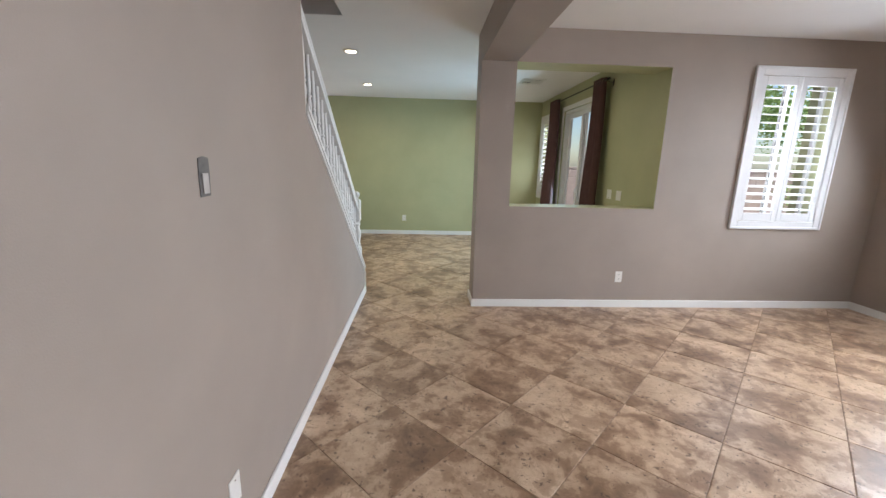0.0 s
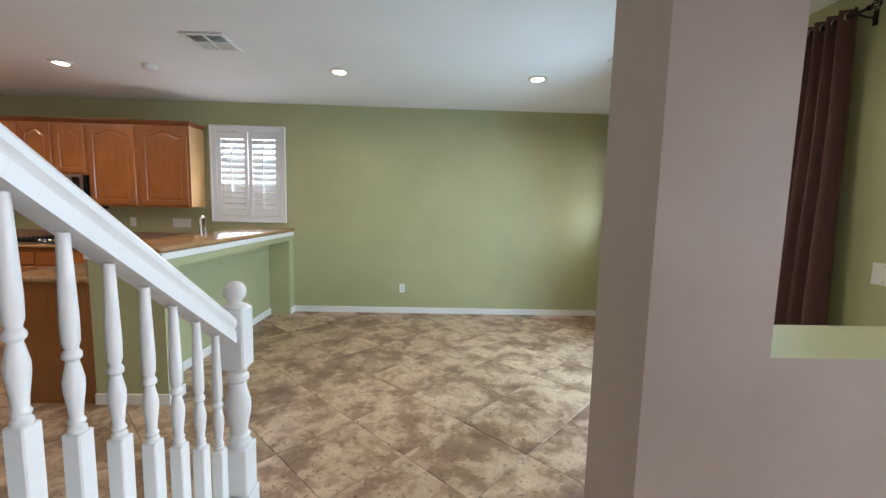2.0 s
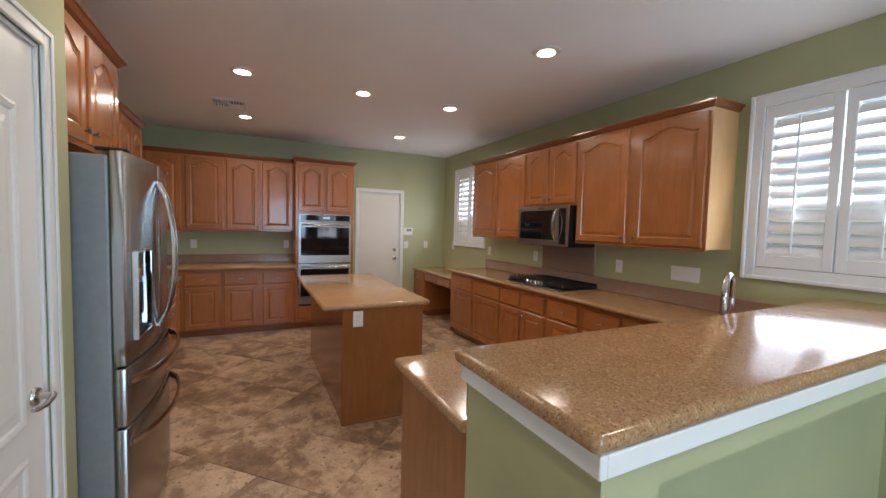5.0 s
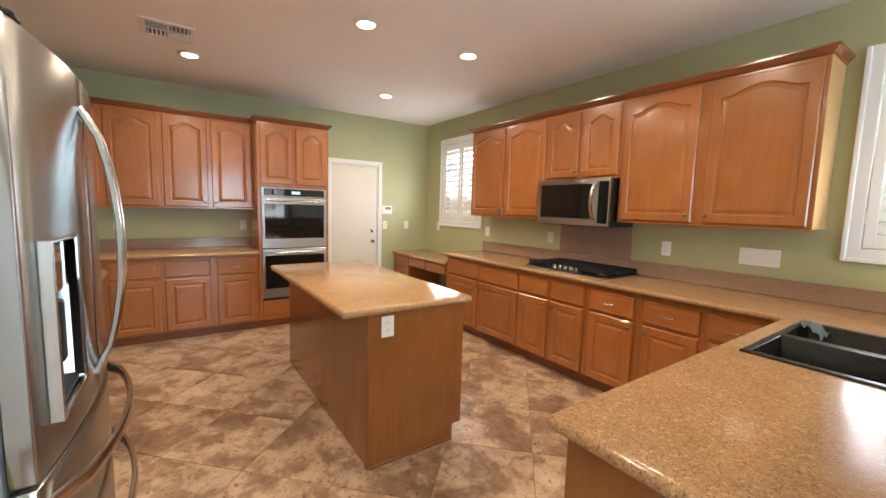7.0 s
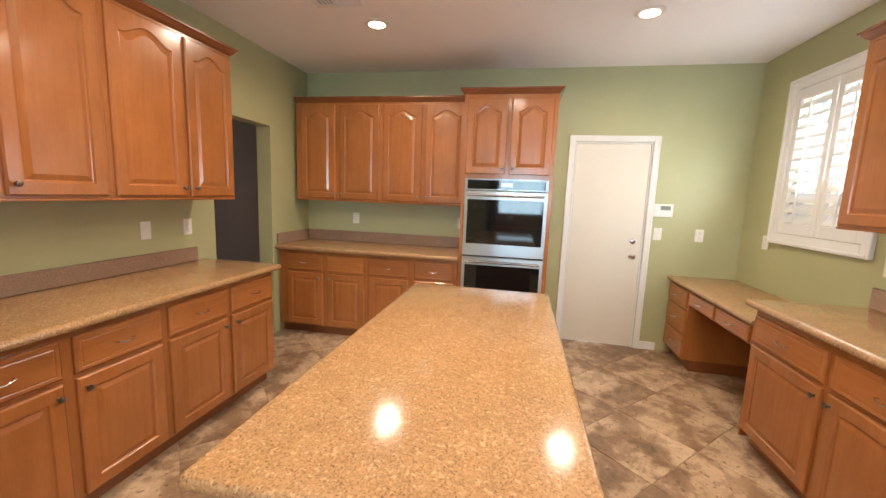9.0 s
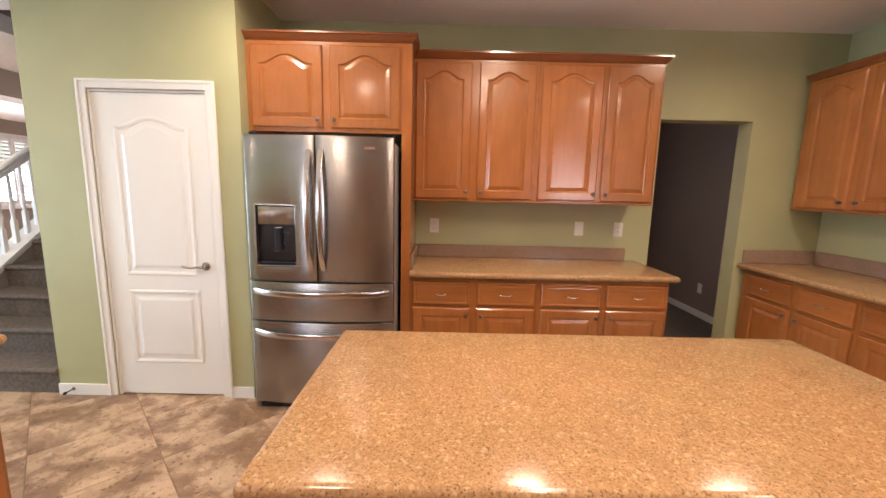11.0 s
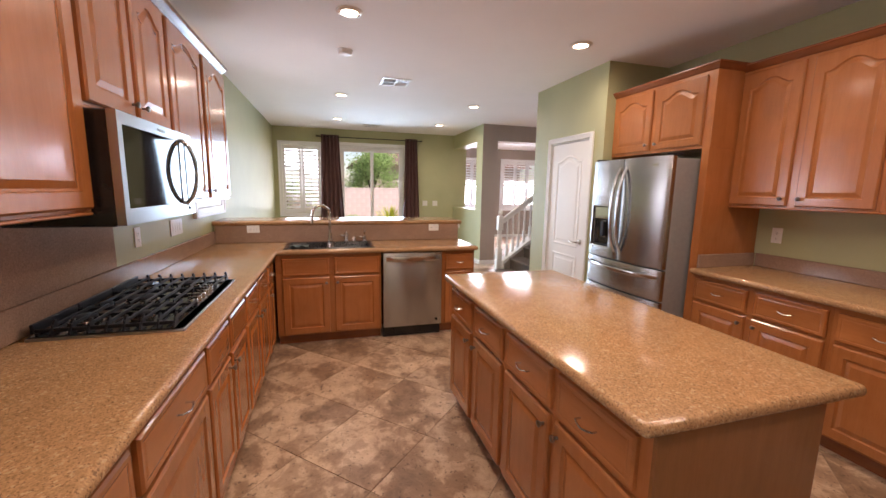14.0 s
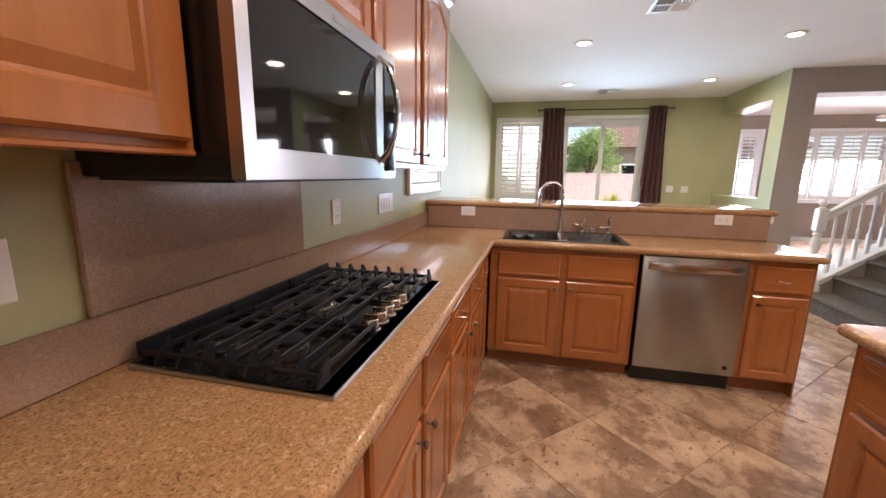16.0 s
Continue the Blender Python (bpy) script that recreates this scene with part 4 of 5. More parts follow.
dw = thing("dishwasher", facing(-2.445, 6.845, 0, "e"), "stainless dishwasher with bar handle", "dishwasher")
part("body", boxed(0.008, 0.595, 0.04, 0.56, 0.10, 0.868), BLACK, dw)
dd = part("door_panel", boxed(0.006, 0.60, 0.0, 0.038, 0.115, 0.866, 0.006, 2), STEEL_H, dw, smooth=True)
bow_handle(dd, bowed((0.04, 0.0, 0.808), (0.565, 0.0, 0.808), 0.045), 0.05, 0.014)
part("kick_plate", boxed(0.006, 0.60, 0.06, 0.10, 0.0, 0.0995), BLACK, dw)
bm = lathe(bmesh.new(), [(0.014, -0.0003), (0.014, -0.0018), (0.006, -0.002)], 16, (0.545, 0, 0.17), "y")
part("badge", bm, BLACK, dd, "small round badge")

# cooktop
ct = thing("gas_cooktop", facing(-4.47, 7.885, 0.915, "n"), "stainless gas cooktop with black cast iron grates and knobs", "cooktop")
part("tray", boxed(0, 0.87, 0, 0.505, 0.0005, 0.012, 0.004, 2), STEEL, ct)
part("burner_well", boxed(0.006, 0.864, 0.10, 0.499, 0.0122, 0.016, 0.001, 1), BLACK_GLASS, ct)
for bx in (0.006, 0.586):
    part("burner_well", boxed(bx, bx + 0.278, 0.04, 0.0995, 0.0122, 0.016, 0.001, 1), BLACK_GLASS, ct)
for bx, by, r in ((0.16, 0.20, 0.035), (0.16, 0.40, 0.045), (0.435, 0.31, 0.06), (0.71, 0.20, 0.045), (0.71, 0.40, 0.035)):
    bn = part("burner", lathe(bmesh.new(), [(r * 1.2, 0.0165), (r * 1.2, 0.024), (r, 0.026), (r, 0.034), (r * 0.8, 0.036)], 20, (bx, by, 0)), CHROME, ct, "steel burner ring", smooth=True)
    part("burner_cap", lathe(bmesh.new(), [(r * 0.95, 0.0365), (r * 0.95, 0.043), (r * 0.7, 0.046)], 20, (bx, by, 0)), IRON, bn, smooth=True)
for i in range(3):
    gx0 = 0.02 + i * 0.278
    gx1 = gx0 + 0.272
    y0 = 0.13 if i == 1 else 0.035
    bm = bmesh.new()
    for x in (gx0 + 0.005, gx1 - 0.005):
        box(bm, x - 0.005, x + 0.005, y0, 0.485, 0.026, 0.04, 0.002, 1)
        for y in (y0 + 0.006, 0.479):
            box(bm, x - 0.005, x + 0.005, y - 0.005, y + 0.005, 0.0165, 0.0259)
    box(bm, gx0, gx1, 0.4855, 0.497, 0.022, 0.058, 0.002, 1)
    y = y0 + 0.004
    while y < 0.47:
        box(bm, gx0, gx1, y - 0.003, y + 0.003, 0.0405, 0.054, 0.0015, 1)
        if i != 1:
            e0, e1 = (gx0 - 0.014, gx0 + 0.03) if i == 0 else (gx1 + 0.014, gx1 - 0.03)
            fin = [(e0, 0.0165), (e0, 0.024), (e1 * 0.75 + e0 * 0.25, 0.068), (e1, 0.068), (e1, 0.0165)]
            loft(bm, [[(q, y - 0.0036, z) for q, z in fin], [(q, y + 0.0036, z) for q, z in fin]])
        y += 0.056
    part("grate", bm, IRON, ct)
for k in range(5):
    kx = 0.315 + k * 0.06
    bm = lathe(bmesh.new(), [(0.026, 0.0125), (0.026, 0.02), (0.022, 0.022), (0.021, 0.046), (0.018, 0.05)], 18, (kx, 0.06, 0))
    box(bm, kx - 0.005, kx + 0.005, 0.04, 0.08, 0.0502, 0.06, 0.001, 1)
    part("knob", bm, CHROME, ct, "brushed steel knob", smooth=True)

# sink and taps
sk = thing("kitchen_sink", pose(-2.145, 7.325, 0.915), "black composite double bowl drop-in sink", "sink")
bm = bmesh.new()
hx, hy = 0.225, 0.415
xs, ys = [-hx - 0.01, -hx + 0.02, hx - 0.04, hx + 0.02], [-hy, -hy + 0.035, -0.03, 0.03, hy - 0.035, hy]
cells(bm, xs, ys, [-0.19, -0.18, 0.008], lambda x, y, z: z < -0.18 or not (-hx + 0.02 < x < hx - 0.04 and (ys[1] < y < ys[2] or ys[3] < y < ys[4])))
es = [e for e in bm.edges if len(e.link_faces) == 2 and e.calc_face_angle(0) > 1]
bmesh.ops.bevel(bm, geom=es, offset=0.004, segments=2, profile=0.5, affect="EDGES")
for v in bm.verts:
    if v.co.z < -0.02:
        v.co.x *= 0.90
        v.co.y *= 0.96
part("basin", bm, BLACK, sk, smooth=True)
bm = bmesh.new()
for yy in (-0.21, 0.21):
    lathe(bm, [(0.045, -0.1795), (0.045, -0.176), (0.02, -0.178)], 18, (-0.02, yy, 0))
part("drain", bm, CHROME, sk, "steel drain", smooth=True)
tp = thing("kitchen_tap", pose(-1.905, 7.325, 0.924, 0, 0, -72), "brushed nickel gooseneck kitchen tap", "tap")
bm = lathe(bmesh.new(), [(0.026, 0), (0.026, 0.012), (0.019, 0.03), (0.017, 0.10), (0.013, 0.12), (0.013, 0.13)], 18)
part("tap_base", bm, CHROME, tp, smooth=True)
pts = [(0, 0, 0.131), (0, 0, 0.27)] + [(-0.09 + 0.09 * math.cos(a), 0, 0.285 + 0.09 * math.sin(a)) for a in [k * math.pi / 8 for k in range(0, 8)]] + [(-0.182, 0, 0.255)]
part("spout", tube(bmesh.new(), pts, 0.0145, 12), CHROME, tp, smooth=True)
part("spray_head", tube(bmesh.new(), [(-0.182, 0, 0.254), (-0.185, 0, 0.195)], [0.013, 0.016], 12), CHROME, tp, smooth=True)
for yy, hh, nm, lb in ((7.16, 0.075, "soap_dispenser", "nickel soap dispenser behind the sink"), (7.08, 0.04, "air_gap", "short nickel cap behind the sink"),
                       (6.97, 0.055, "filter_tap", "small nickel filtered water tap behind the sink")):
    s = thing(nm, pose(-1.90, yy, 0.924), lb, "tap")
    part("tap_base", lathe(bmesh.new(), [(0.027, 0), (0.027, 0.008), (0.018, 0.016), (0.017, hh * 0.8), (0.022, hh * 0.86), (0.02, hh), (0.008, hh + 0.004)], 16), CHROME, s, smooth=True)
    if nm != "air_gap":
        e = 0.05 if nm == "soap_dispenser" else 0.06
        up = 0.0 if nm == "soap_dispenser" else 0.03
        pts = [(0, 0, hh + 0.004), (0, 0, hh + 0.02 + up), (-0.02, 0, hh + 0.035 + up), (-e, 0, hh + 0.03 + up), (-e - 0.006, 0, hh + 0.015 + up)]
        part("spout", tube(bmesh.new(), pts, 0.0075, 8), CHROME, s, smooth=True)
        part("lever", tube(bmesh.new(), [(0, 0.012, hh * 0.7), (0, 0.06, hh * 0.85)], 0.007, 8), CHROME, s, smooth=True)


# ---- stairs ----
st = tagged(new("stairs"), "carpeted grey staircase rising beside the knee wall", "stairs", "", "structure")
RISE, RUN, Y0 = 0.187, 0.25, 4.68
for k in range(15):
    bm = bmesh.new()
    y1 = Y0 - k * RUN
    z1 = RISE * (k + 1)
    z0 = RISE * k + 0.0005 if k else 0.0
    prof = [(y1, z0), (y1, z1 - 0.045), (y1 + 0.012, z1 - 0.042), (y1 + 0.026, z1 - 0.03), (y1 + 0.028, z1 - 0.018), (y1 + 0.018, z1 - 0.004), (y1, z1),
            (y1 - RUN + 0.001, z1), (y1 - RUN - 0.15, z1), (y1 - RUN - 0.15, z0)]
    loft(bm, [[(-1.409, y, z) for y, z in prof], [(-0.292, y, z) for y, z in prof]])
    part("step", bm, CARPET, st)
bm = bmesh.new()
sl = lambda y: RISE + (Y0 - y) * RISE / RUN
prof = [(4.58, 0.0), (4.58, sl(4.58) + 0.09), (0.9, sl(0.9) + 0.09), (0.9, sl(0.9) - 0.2), (4.3, 0.0)]
loft(bm, [[(-1.4095, y, z) for y, z in prof], [(-1.396, y, z) for y, z in prof]])
part("skirt_board", bm, TRIM, st, "white painted skirt board")

rl = thing("stair_railing", pose(-0.21, 0, 0), "white painted stair railing with turned balusters and newel", "railing")
rail_top = lambda y: 1.08 + (4.50 - y) * 0.731
bm = bmesh.new()
rp = [(-0.03, -0.085), (0.03, -0.085), (0.03, -0.05), (0.022, -0.045), (0.032, -0.03), (0.032, -0.015), (0.02, -0.002), (0, 0), (-0.02, -0.002), (-0.032, -0.015),
      (-0.032, -0.03), (-0.022, -0.045), (-0.03, -0.05)]
loft(bm, [[(x, y, rail_top(y) + z * 1.2) for x, z in rp] for y in (2.555, 4.548)])
part("handrail", bm, TRIM, rl)


def baluster_mesh(h, low):
    """A turned baluster: square foot, vase, slim tapering shaft."""
    bm = boxed(-0.0185, 0.0185, -0.0185, 0.0185, -0.03, low, 0.003, 1)
    p = [(0.019, low + 0.0005), (0.019, low + 0.008), (0.014, low + 0.014), (0.018, low + 0.022), (0.0135, low + 0.03), (0.015, low + 0.05), (0.0205, low + 0.09), (0.021, low + 0.11),
         (0.016, low + 0.135), (0.0125, low + 0.15), (0.019, low + 0.158), (0.019, low + 0.166), (0.013, low + 0.175), (0.0175, low + 0.19), (0.0185, low + 0.23),
         (0.0135, h - 0.02), (0.013, h)]
    lathe(bm, [(q * 0.87, z) for q, z in p], 14)
    return mesh_of("baluster", bm, TRIM, True)


BAL = baluster_mesh(0.60, 0.19)
for k in range(-5, 14):
    y = 3.12 + 0.1035 * k
    part("baluster", BAL, None, rl, m=pose(0, y, line(y) + 0.012))
bm = bmesh.new()
NY = 4.605
box(bm, -0.05, 0.05, 4.568, NY + 0.05, 0.0, 0.33, 0.004, 1)
box(bm, -0.044, 0.044, NY - 0.044, NY + 0.044, 0.3305, 0.52, 0.004, 1)
box(bm, -0.044, 0.044, NY - 0.044, NY + 0.044, 0.83, 1.06, 0.006, 1)
lathe(bm, [(q, 0.5205 + z * 1.14) for q, z in ((0.042, 0.0), (0.042, 0.012), (0.032, 0.02), (0.04, 0.035), (0.03, 0.045), (0.033, 0.07), (0.044, 0.12), (0.045, 0.15), (0.034, 0.19), (0.029, 0.22),
           (0.04, 0.23), (0.04, 0.245), (0.03, 0.255), (0.036, 0.262), (0.041, 0.2695))], 20, (0, NY, 0))
lathe(bm, [(0.043, 1.0605), (0.043, 1.068), (0.028, 1.074), (0.020, 1.080)]
      + [(0.0385 * math.sin(a), 1.1195 - 0.0395 * math.cos(a)) for a in [0.58 + 0.158 * k for k in range(17)]], 32, (0, NY, 0))
part("newel_post", bm, TRIM, rl, "square newel post with ball top", smooth=True)


# ---- interior doors ----
def casing(ob, w, h, wide=0.06):
    bm = bmesh.new()
    for a in ((-wide, -0.004, 0, h + wide), (w + 0.004, w + wide, 0, h + wide), (-0.004, w + 0.004, h + 0.004, h + wide)):
        box(bm, a[0], a[1], -0.014, -0.001, a[2], a[3], 0.003, 1)
        s = 0.016
    for a in ((-wide, -wide + 0.018, 0, h + wide), (w + wide - 0.018, w + wide, 0, h + wide), (-wide + 0.018, w + wide - 0.018, h + wide - 0.018, h + wide)):
        box(bm, a[0], a[1], -0.02, -0.0145, a[2], a[3], 0.002, 1)
    for a in ((-0.0035, 0.012, 0, h - 0.012), (w - 0.012, w + 0.0035, 0, h - 0.012), (-0.0035, w + 0.0035, h - 0.0115, h + 0.0035)):
        box(bm, a[0], a[1], 0.0, 0.1, a[2], a[3])
    part("casing", bm, TRIM, ob)


def moulded(bm, x0, x1, z0, z1, rise):
    r = lambda i, y: panel_loop(x0 + i, x1 - i, z0 + i, z1 - i, rise, y)
    loft(bm, [r(0, 0.012), r(0, 0.006), r(0.01, 0.0015), r(0.022, 0.004), r(0.03, 0.0095), r(0.045, 0.0095), r(0.07, 0.003), r(0.075, 0.003)])


def lever(ob, x, z, d):
    bm = lathe(bmesh.new(), [(0.031, 0.0085), (0.031, 0.004), (0.027, -0.002), (0.012, -0.004), (0.011, -0.04)], 20, (x, 0, z), "y")
    part("rose", bm, CHROME, ob, smooth=True)
    pts = [(x, -0.038, z), (x + d * 0.03, -0.046, z + 0.002), (x + d * 0.075, -0.046, z - 0.004), (x + d * 0.12, -0.043, z + 0.002), (x + d * 0.135, -0.04, z + 0.006)]
    part("lever", tube(bmesh.new(), pts, [0.01, 0.009, 0.008, 0.008, 0.006], 10), CHROME, ob, smooth=True)


d2 = tagged(new("door_2"), "white two-panel pantry door with arched panel, closed", "door", "", "structure")
d2.matrix_world = facing(-1.82, 4.685, 0, "s")
W = 0.74
casing(d2, W, 2.045)
bm = boxed(0.014, W - 0.014, 0.0085, 0.045, 0.012, 2.03)
moulded(bm, 0.13, W - 0.13, 0.86, 1.89, 0.06)
moulded(bm, 0.13, W - 0.13, 0.24, 0.76, 0.0)
slab_ob = part("door_leaf", bm, TRIM, d2)
lever(slab_ob, W - 0.075, 0.93, -1)
bm = bmesh.new()
for zz in (0.25, 1.05, 1.82):
    box(bm, 0.001, 0.014, 0.0, 0.008, zz, zz + 0.09)
    lathe(bm, [(0.006, zz), (0.006, zz + 0.09)], 8, (0.012, -0.004, 0))
part("hinge", bm, TRIM, d2)

d3 = tagged(new("door_3"), "plain white flush door with knob and deadbolt, closed", "door", "", "structure")
d3.matrix_world = facing(-7.22, 6.88, 0, "w")
W = 0.71
casing(d3, W, 2.045)
leaf = part("door_leaf", boxed(0.014, W - 0.014, 0.0085, 0.05, 0.012, 2.03, 0.002, 1), paint("cream_door_paint", (0.72, 0.68, 0.60), 0.4, 60, 0.05, 0.03), d3)
bm = lathe(bmesh.new(), [(0.028, 0.008), (0.026, 0.0), (0.012, -0.006), (0.012, -0.03), (0.024, -0.04), (0.027, -0.055), (0.018, -0.066)], 18, (0.615, 0, 0.94), "y")
part("knob", bm, CHROME, leaf, smooth=True)
bm = lathe(bmesh.new(), [(0.028, 0.008), (0.026, -0.004), (0.012, -0.008)], 18, (0.615, 0, 1.09), "y")
part("deadbolt", bm, CHROME, leaf, smooth=True)


# ---- curtains ----
rod = thing("curtain_rod", pose(2.815, 0, 2.56), "dark metal curtain rod with scrolled finials", "curtain rod")
part("pole", tube(bmesh.new(), [(0, 5.30, 0), (0, 7.50, 0)], 0.009, 10), IRON, rod, smooth=True)
for y, s in ((5.30, -1), (7.50, 1)):
    bm = lathe(bmesh.new(), [(0.012, 0), (0.016, s * 0.008), (0.010, s * 0.014)], 12, (0, y, 0), "y")
    for a in range(6):
        t = a * math.pi / 3
        tube(bm, [(0, y + s * 0.014, 0)] + [(0.022 * math.sin(math.pi * q) * math.cos(t), y + s * (0.014 + 0.055 * q), 0.022 * math.sin(math.pi * q) * math.sin(t)) for q in (0.25, 0.5, 0.75, 1.0)], 0.003, 5)
    part("finial", bm, IRON, rod)
    bm = bmesh.new()
    tube(bm, [(0, y - s * 0.05, -0.004), (0.06, y - s * 0.05, -0.02), (0.1085, y - s * 0.05, -0.02)], 0.005, 6)
    box(bm, 0.103, 0.1088, y - s * 0.05 - 0.012, y - s * 0.05 + 0.012, -0.06, 0.02)
    part("bracket", bm, IRON, rod)


def curtain(yt0, yt1, yb0, yb1, seed, folds, flare):
    rnd = random.Random(seed)
    c = thing("curtain", pose(2.815, (yt0 + yt1) / 2, 0.0), "plum brown grommet curtain gathered beside the patio door", "curtain", "curtains on the rod")
    yc = (yt0 + yt1) / 2
    n, m = folds * 14, 26
    ph = [rnd.uniform(-0.5, 0.5) for _ in range(folds + 2)]
    rows = []
    for j in range(m + 1):
        v = j / m
        z = 2.60 - v * (2.60 - 0.03)
        row = []
        for i in range(n + 1):
            u = i / n
            y = (yt0 + (yt1 - yt0) * u) * (1 - v ** 1.3) + (yb0 + (yb1 - yb0) * u) * v ** 1.3
            a = u * folds * 2 * math.pi
            wob = 0.5 * math.sin(1.7 * u * 9 + 3 * v + seed)
            x = -0.01 + (0.034 + 0.012 * v) * math.sin(a + wob * v) - flare * v * v * (0.4 + 0.6 * math.sin(math.pi * u)) + 0.008 * math.sin(7 * v + ph[int(u * folds)])
            row.append(Vector((x, y - yc, z)))
        rows.append(row)
    bm = bmesh.new()
    front_ = [[bm.verts.new(p) for p in r] for r in rows]
    back_ = [[bm.verts.new(p + Vector((0.003, 0, 0))) for p in r] for r in rows]
    for j in range(m):
        for i in range(n):
            bm.faces.new((front_[j][i], front_[j][i + 1], front_[j + 1][i + 1], front_[j + 1][i]))
            bm.faces.new((back_[j][i], back_[j + 1][i], back_[j + 1][i + 1], back_[j][i + 1]))
        for i in (0, n):
            bm.faces.new((front_[j][i], front_[j + 1][i], back_[j + 1][i], back_[j][i]))
    for i in range(n):
        for j in (0, m):
            bm.faces.new((front_[j][i], front_[j][i + 1], back_[j][i + 1], back_[j][i]))
    part("cloth", bm, CURTAIN, c, smooth=True)
    for k in range(folds):
        y = yt0 + (yt1 - yt0) * (k + 0.5) / folds - yc
        bm = bmesh.new()
        tube(bm, [(0.024 * math.cos(a), y, 2.56 + 0.024 * math.sin(a)) for a in [q * math.pi / 8 for q in range(17)]], 0.004, 6)
        part("grommet", bm, CHROME, c, "nickel grommet ring")
    return c


curtain(7.09, 7.46, 6.96, 7.54, 3, 5, 0.11)
curtain(5.36, 5.64, 5.26, 5.72, 5, 4, 0.05)


# ---- ceiling fittings ----
lt = None
for lx, ly in DOWNLIGHTS:
    m = pose(lx, ly, C)
    if lt is None:
        lt = thing("ceiling_light", m, "round recessed ceiling downlight, switched on", "light", "recessed ceiling lights")
        bm = lathe(bmesh.new(), [(0.062, -0.0005), (0.062, -0.012), (0.066, -0.014), (0.085, -0.012), (0.098, -0.004), (0.098, -0.0006)], 28)
        part("trim_ring", bm, TRIMRING, lt, smooth=True)
        bm = lathe(bmesh.new(), [(0.061, -0.013), (0.06, -0.0135), (0.03, -0.015), (0.001, -0.0155)], 24)
        part("lens", bm, LENS, lt, "glowing warm white lens", smooth=True)
    else:
        copy_thing(lt, m)
sm = thing("smoke_detector", pose(-2.22, 7.15, C), "round white ceiling smoke detector", "smoke detector")
part("base_plate", lathe(bmesh.new(), [(0.07, -0.0005), (0.07, -0.012), (0.066, -0.014)], 24), PLASTIC, sm, smooth=True)
part("cover", lathe(bmesh.new(), [(0.062, -0.0145), (0.06, -0.03), (0.05, -0.042), (0.02, -0.046)], 24), PLASTIC, sm, smooth=True)


def ceiling_vent(x, y, s=0.34):
    v = thing("ceiling_vent", pose(x, y, C), "square white ceiling air vent with four-way slats", "vent", "ceiling air vents")
    h = s / 2
    bm = bmesh.new()
    for a in ((-h, h, -h, -h + 0.03), (-h, h, h - 0.03, h), (-h, -h + 0.03, -h + 0.03, h - 0.03), (h - 0.03, h, -h + 0.03, h - 0.03), (-0.008, 0.008, -h + 0.03, h - 0.03), (-h + 0.03, h - 0.03, -0.0079, 0.0079)):
        box(bm, a[0], a[1], a[2], a[3], -0.012, -0.0008, 0.002, 1)
    part("frame", bm, PLASTIC, v)
    part("backing", boxed(-h + 0.03, h - 0.03, -h + 0.03, h - 0.03, -0.0022, -0.0009), plain("duct_grey", (0.18, 0.18, 0.18), 0.6), v, "dark duct behind the slats")
    q = h - 0.03 - 0.008
    bm = boxed(0.0, q, -0.0012, 0.0012, -0.006, 0.006)
    sm_ = mesh_of("slat", bm, PLASTIC)
    for sx, sy, turn in ((1, 1, 0), (-1, 1, 90), (-1, -1, 180), (1, -1, 270)):
        for k in range(5):
            o = 0.008 + q * (k + 0.5) / 5
            r = radians(turn)
            part("slat", sm_, None, v, m=pose(0, 0, 0, 0, 0, turn) @ pose(0.008, o, -0.0085, 55, 0, 0))
    return v


ceiling_vent(-1.29, 6.53)
ceiling_vent(2.17, 6.46)
ceiling_vent(-5.6, 5.08)

fan = thing("ceiling_fan", pose(3.2, 1.43, 0), "white ceiling fan with a lit glass bowl", "ceiling fan")
part("canopy", lathe(bmesh.new(), [(0.065, C - 0.0005), (0.06, C - 0.04), (0.02, C - 0.06)], 20), PLASTIC, fan, smooth=True)
part("downrod", tube(bmesh.new(), [(0, 0, C - 0.06), (0, 0, 2.50)], 0.012, 10), PLASTIC, fan, smooth=True)
part("motor", lathe(bmesh.new(), [(0.03, 2.50), (0.10, 2.485), (0.115, 2.44), (0.10, 2.38), (0.05, 2.365)], 24), PLASTIC, fan, smooth=True)
part("light_bowl", lathe(bmesh.new(), [(0.05, 2.364), (0.10, 2.35), (0.11, 2.32), (0.08, 2.28), (0.01, 2.265)], 24), glow("warm_bowl_glow", (1.0, 0.8, 0.5), 4), fan, "glowing warm glass bowl", smooth=True)
for k in range(5):
    bm = boxed(0.13, 0.62, -0.065, 0.065, -0.004, 0.004, 0.003, 1)
    part("blade", bm, PLASTIC, fan, m=pose(0, 0, 2.42, 0, 0, 72 * k + 20) @ pose(0, 0, 0, 11, 0, 0))


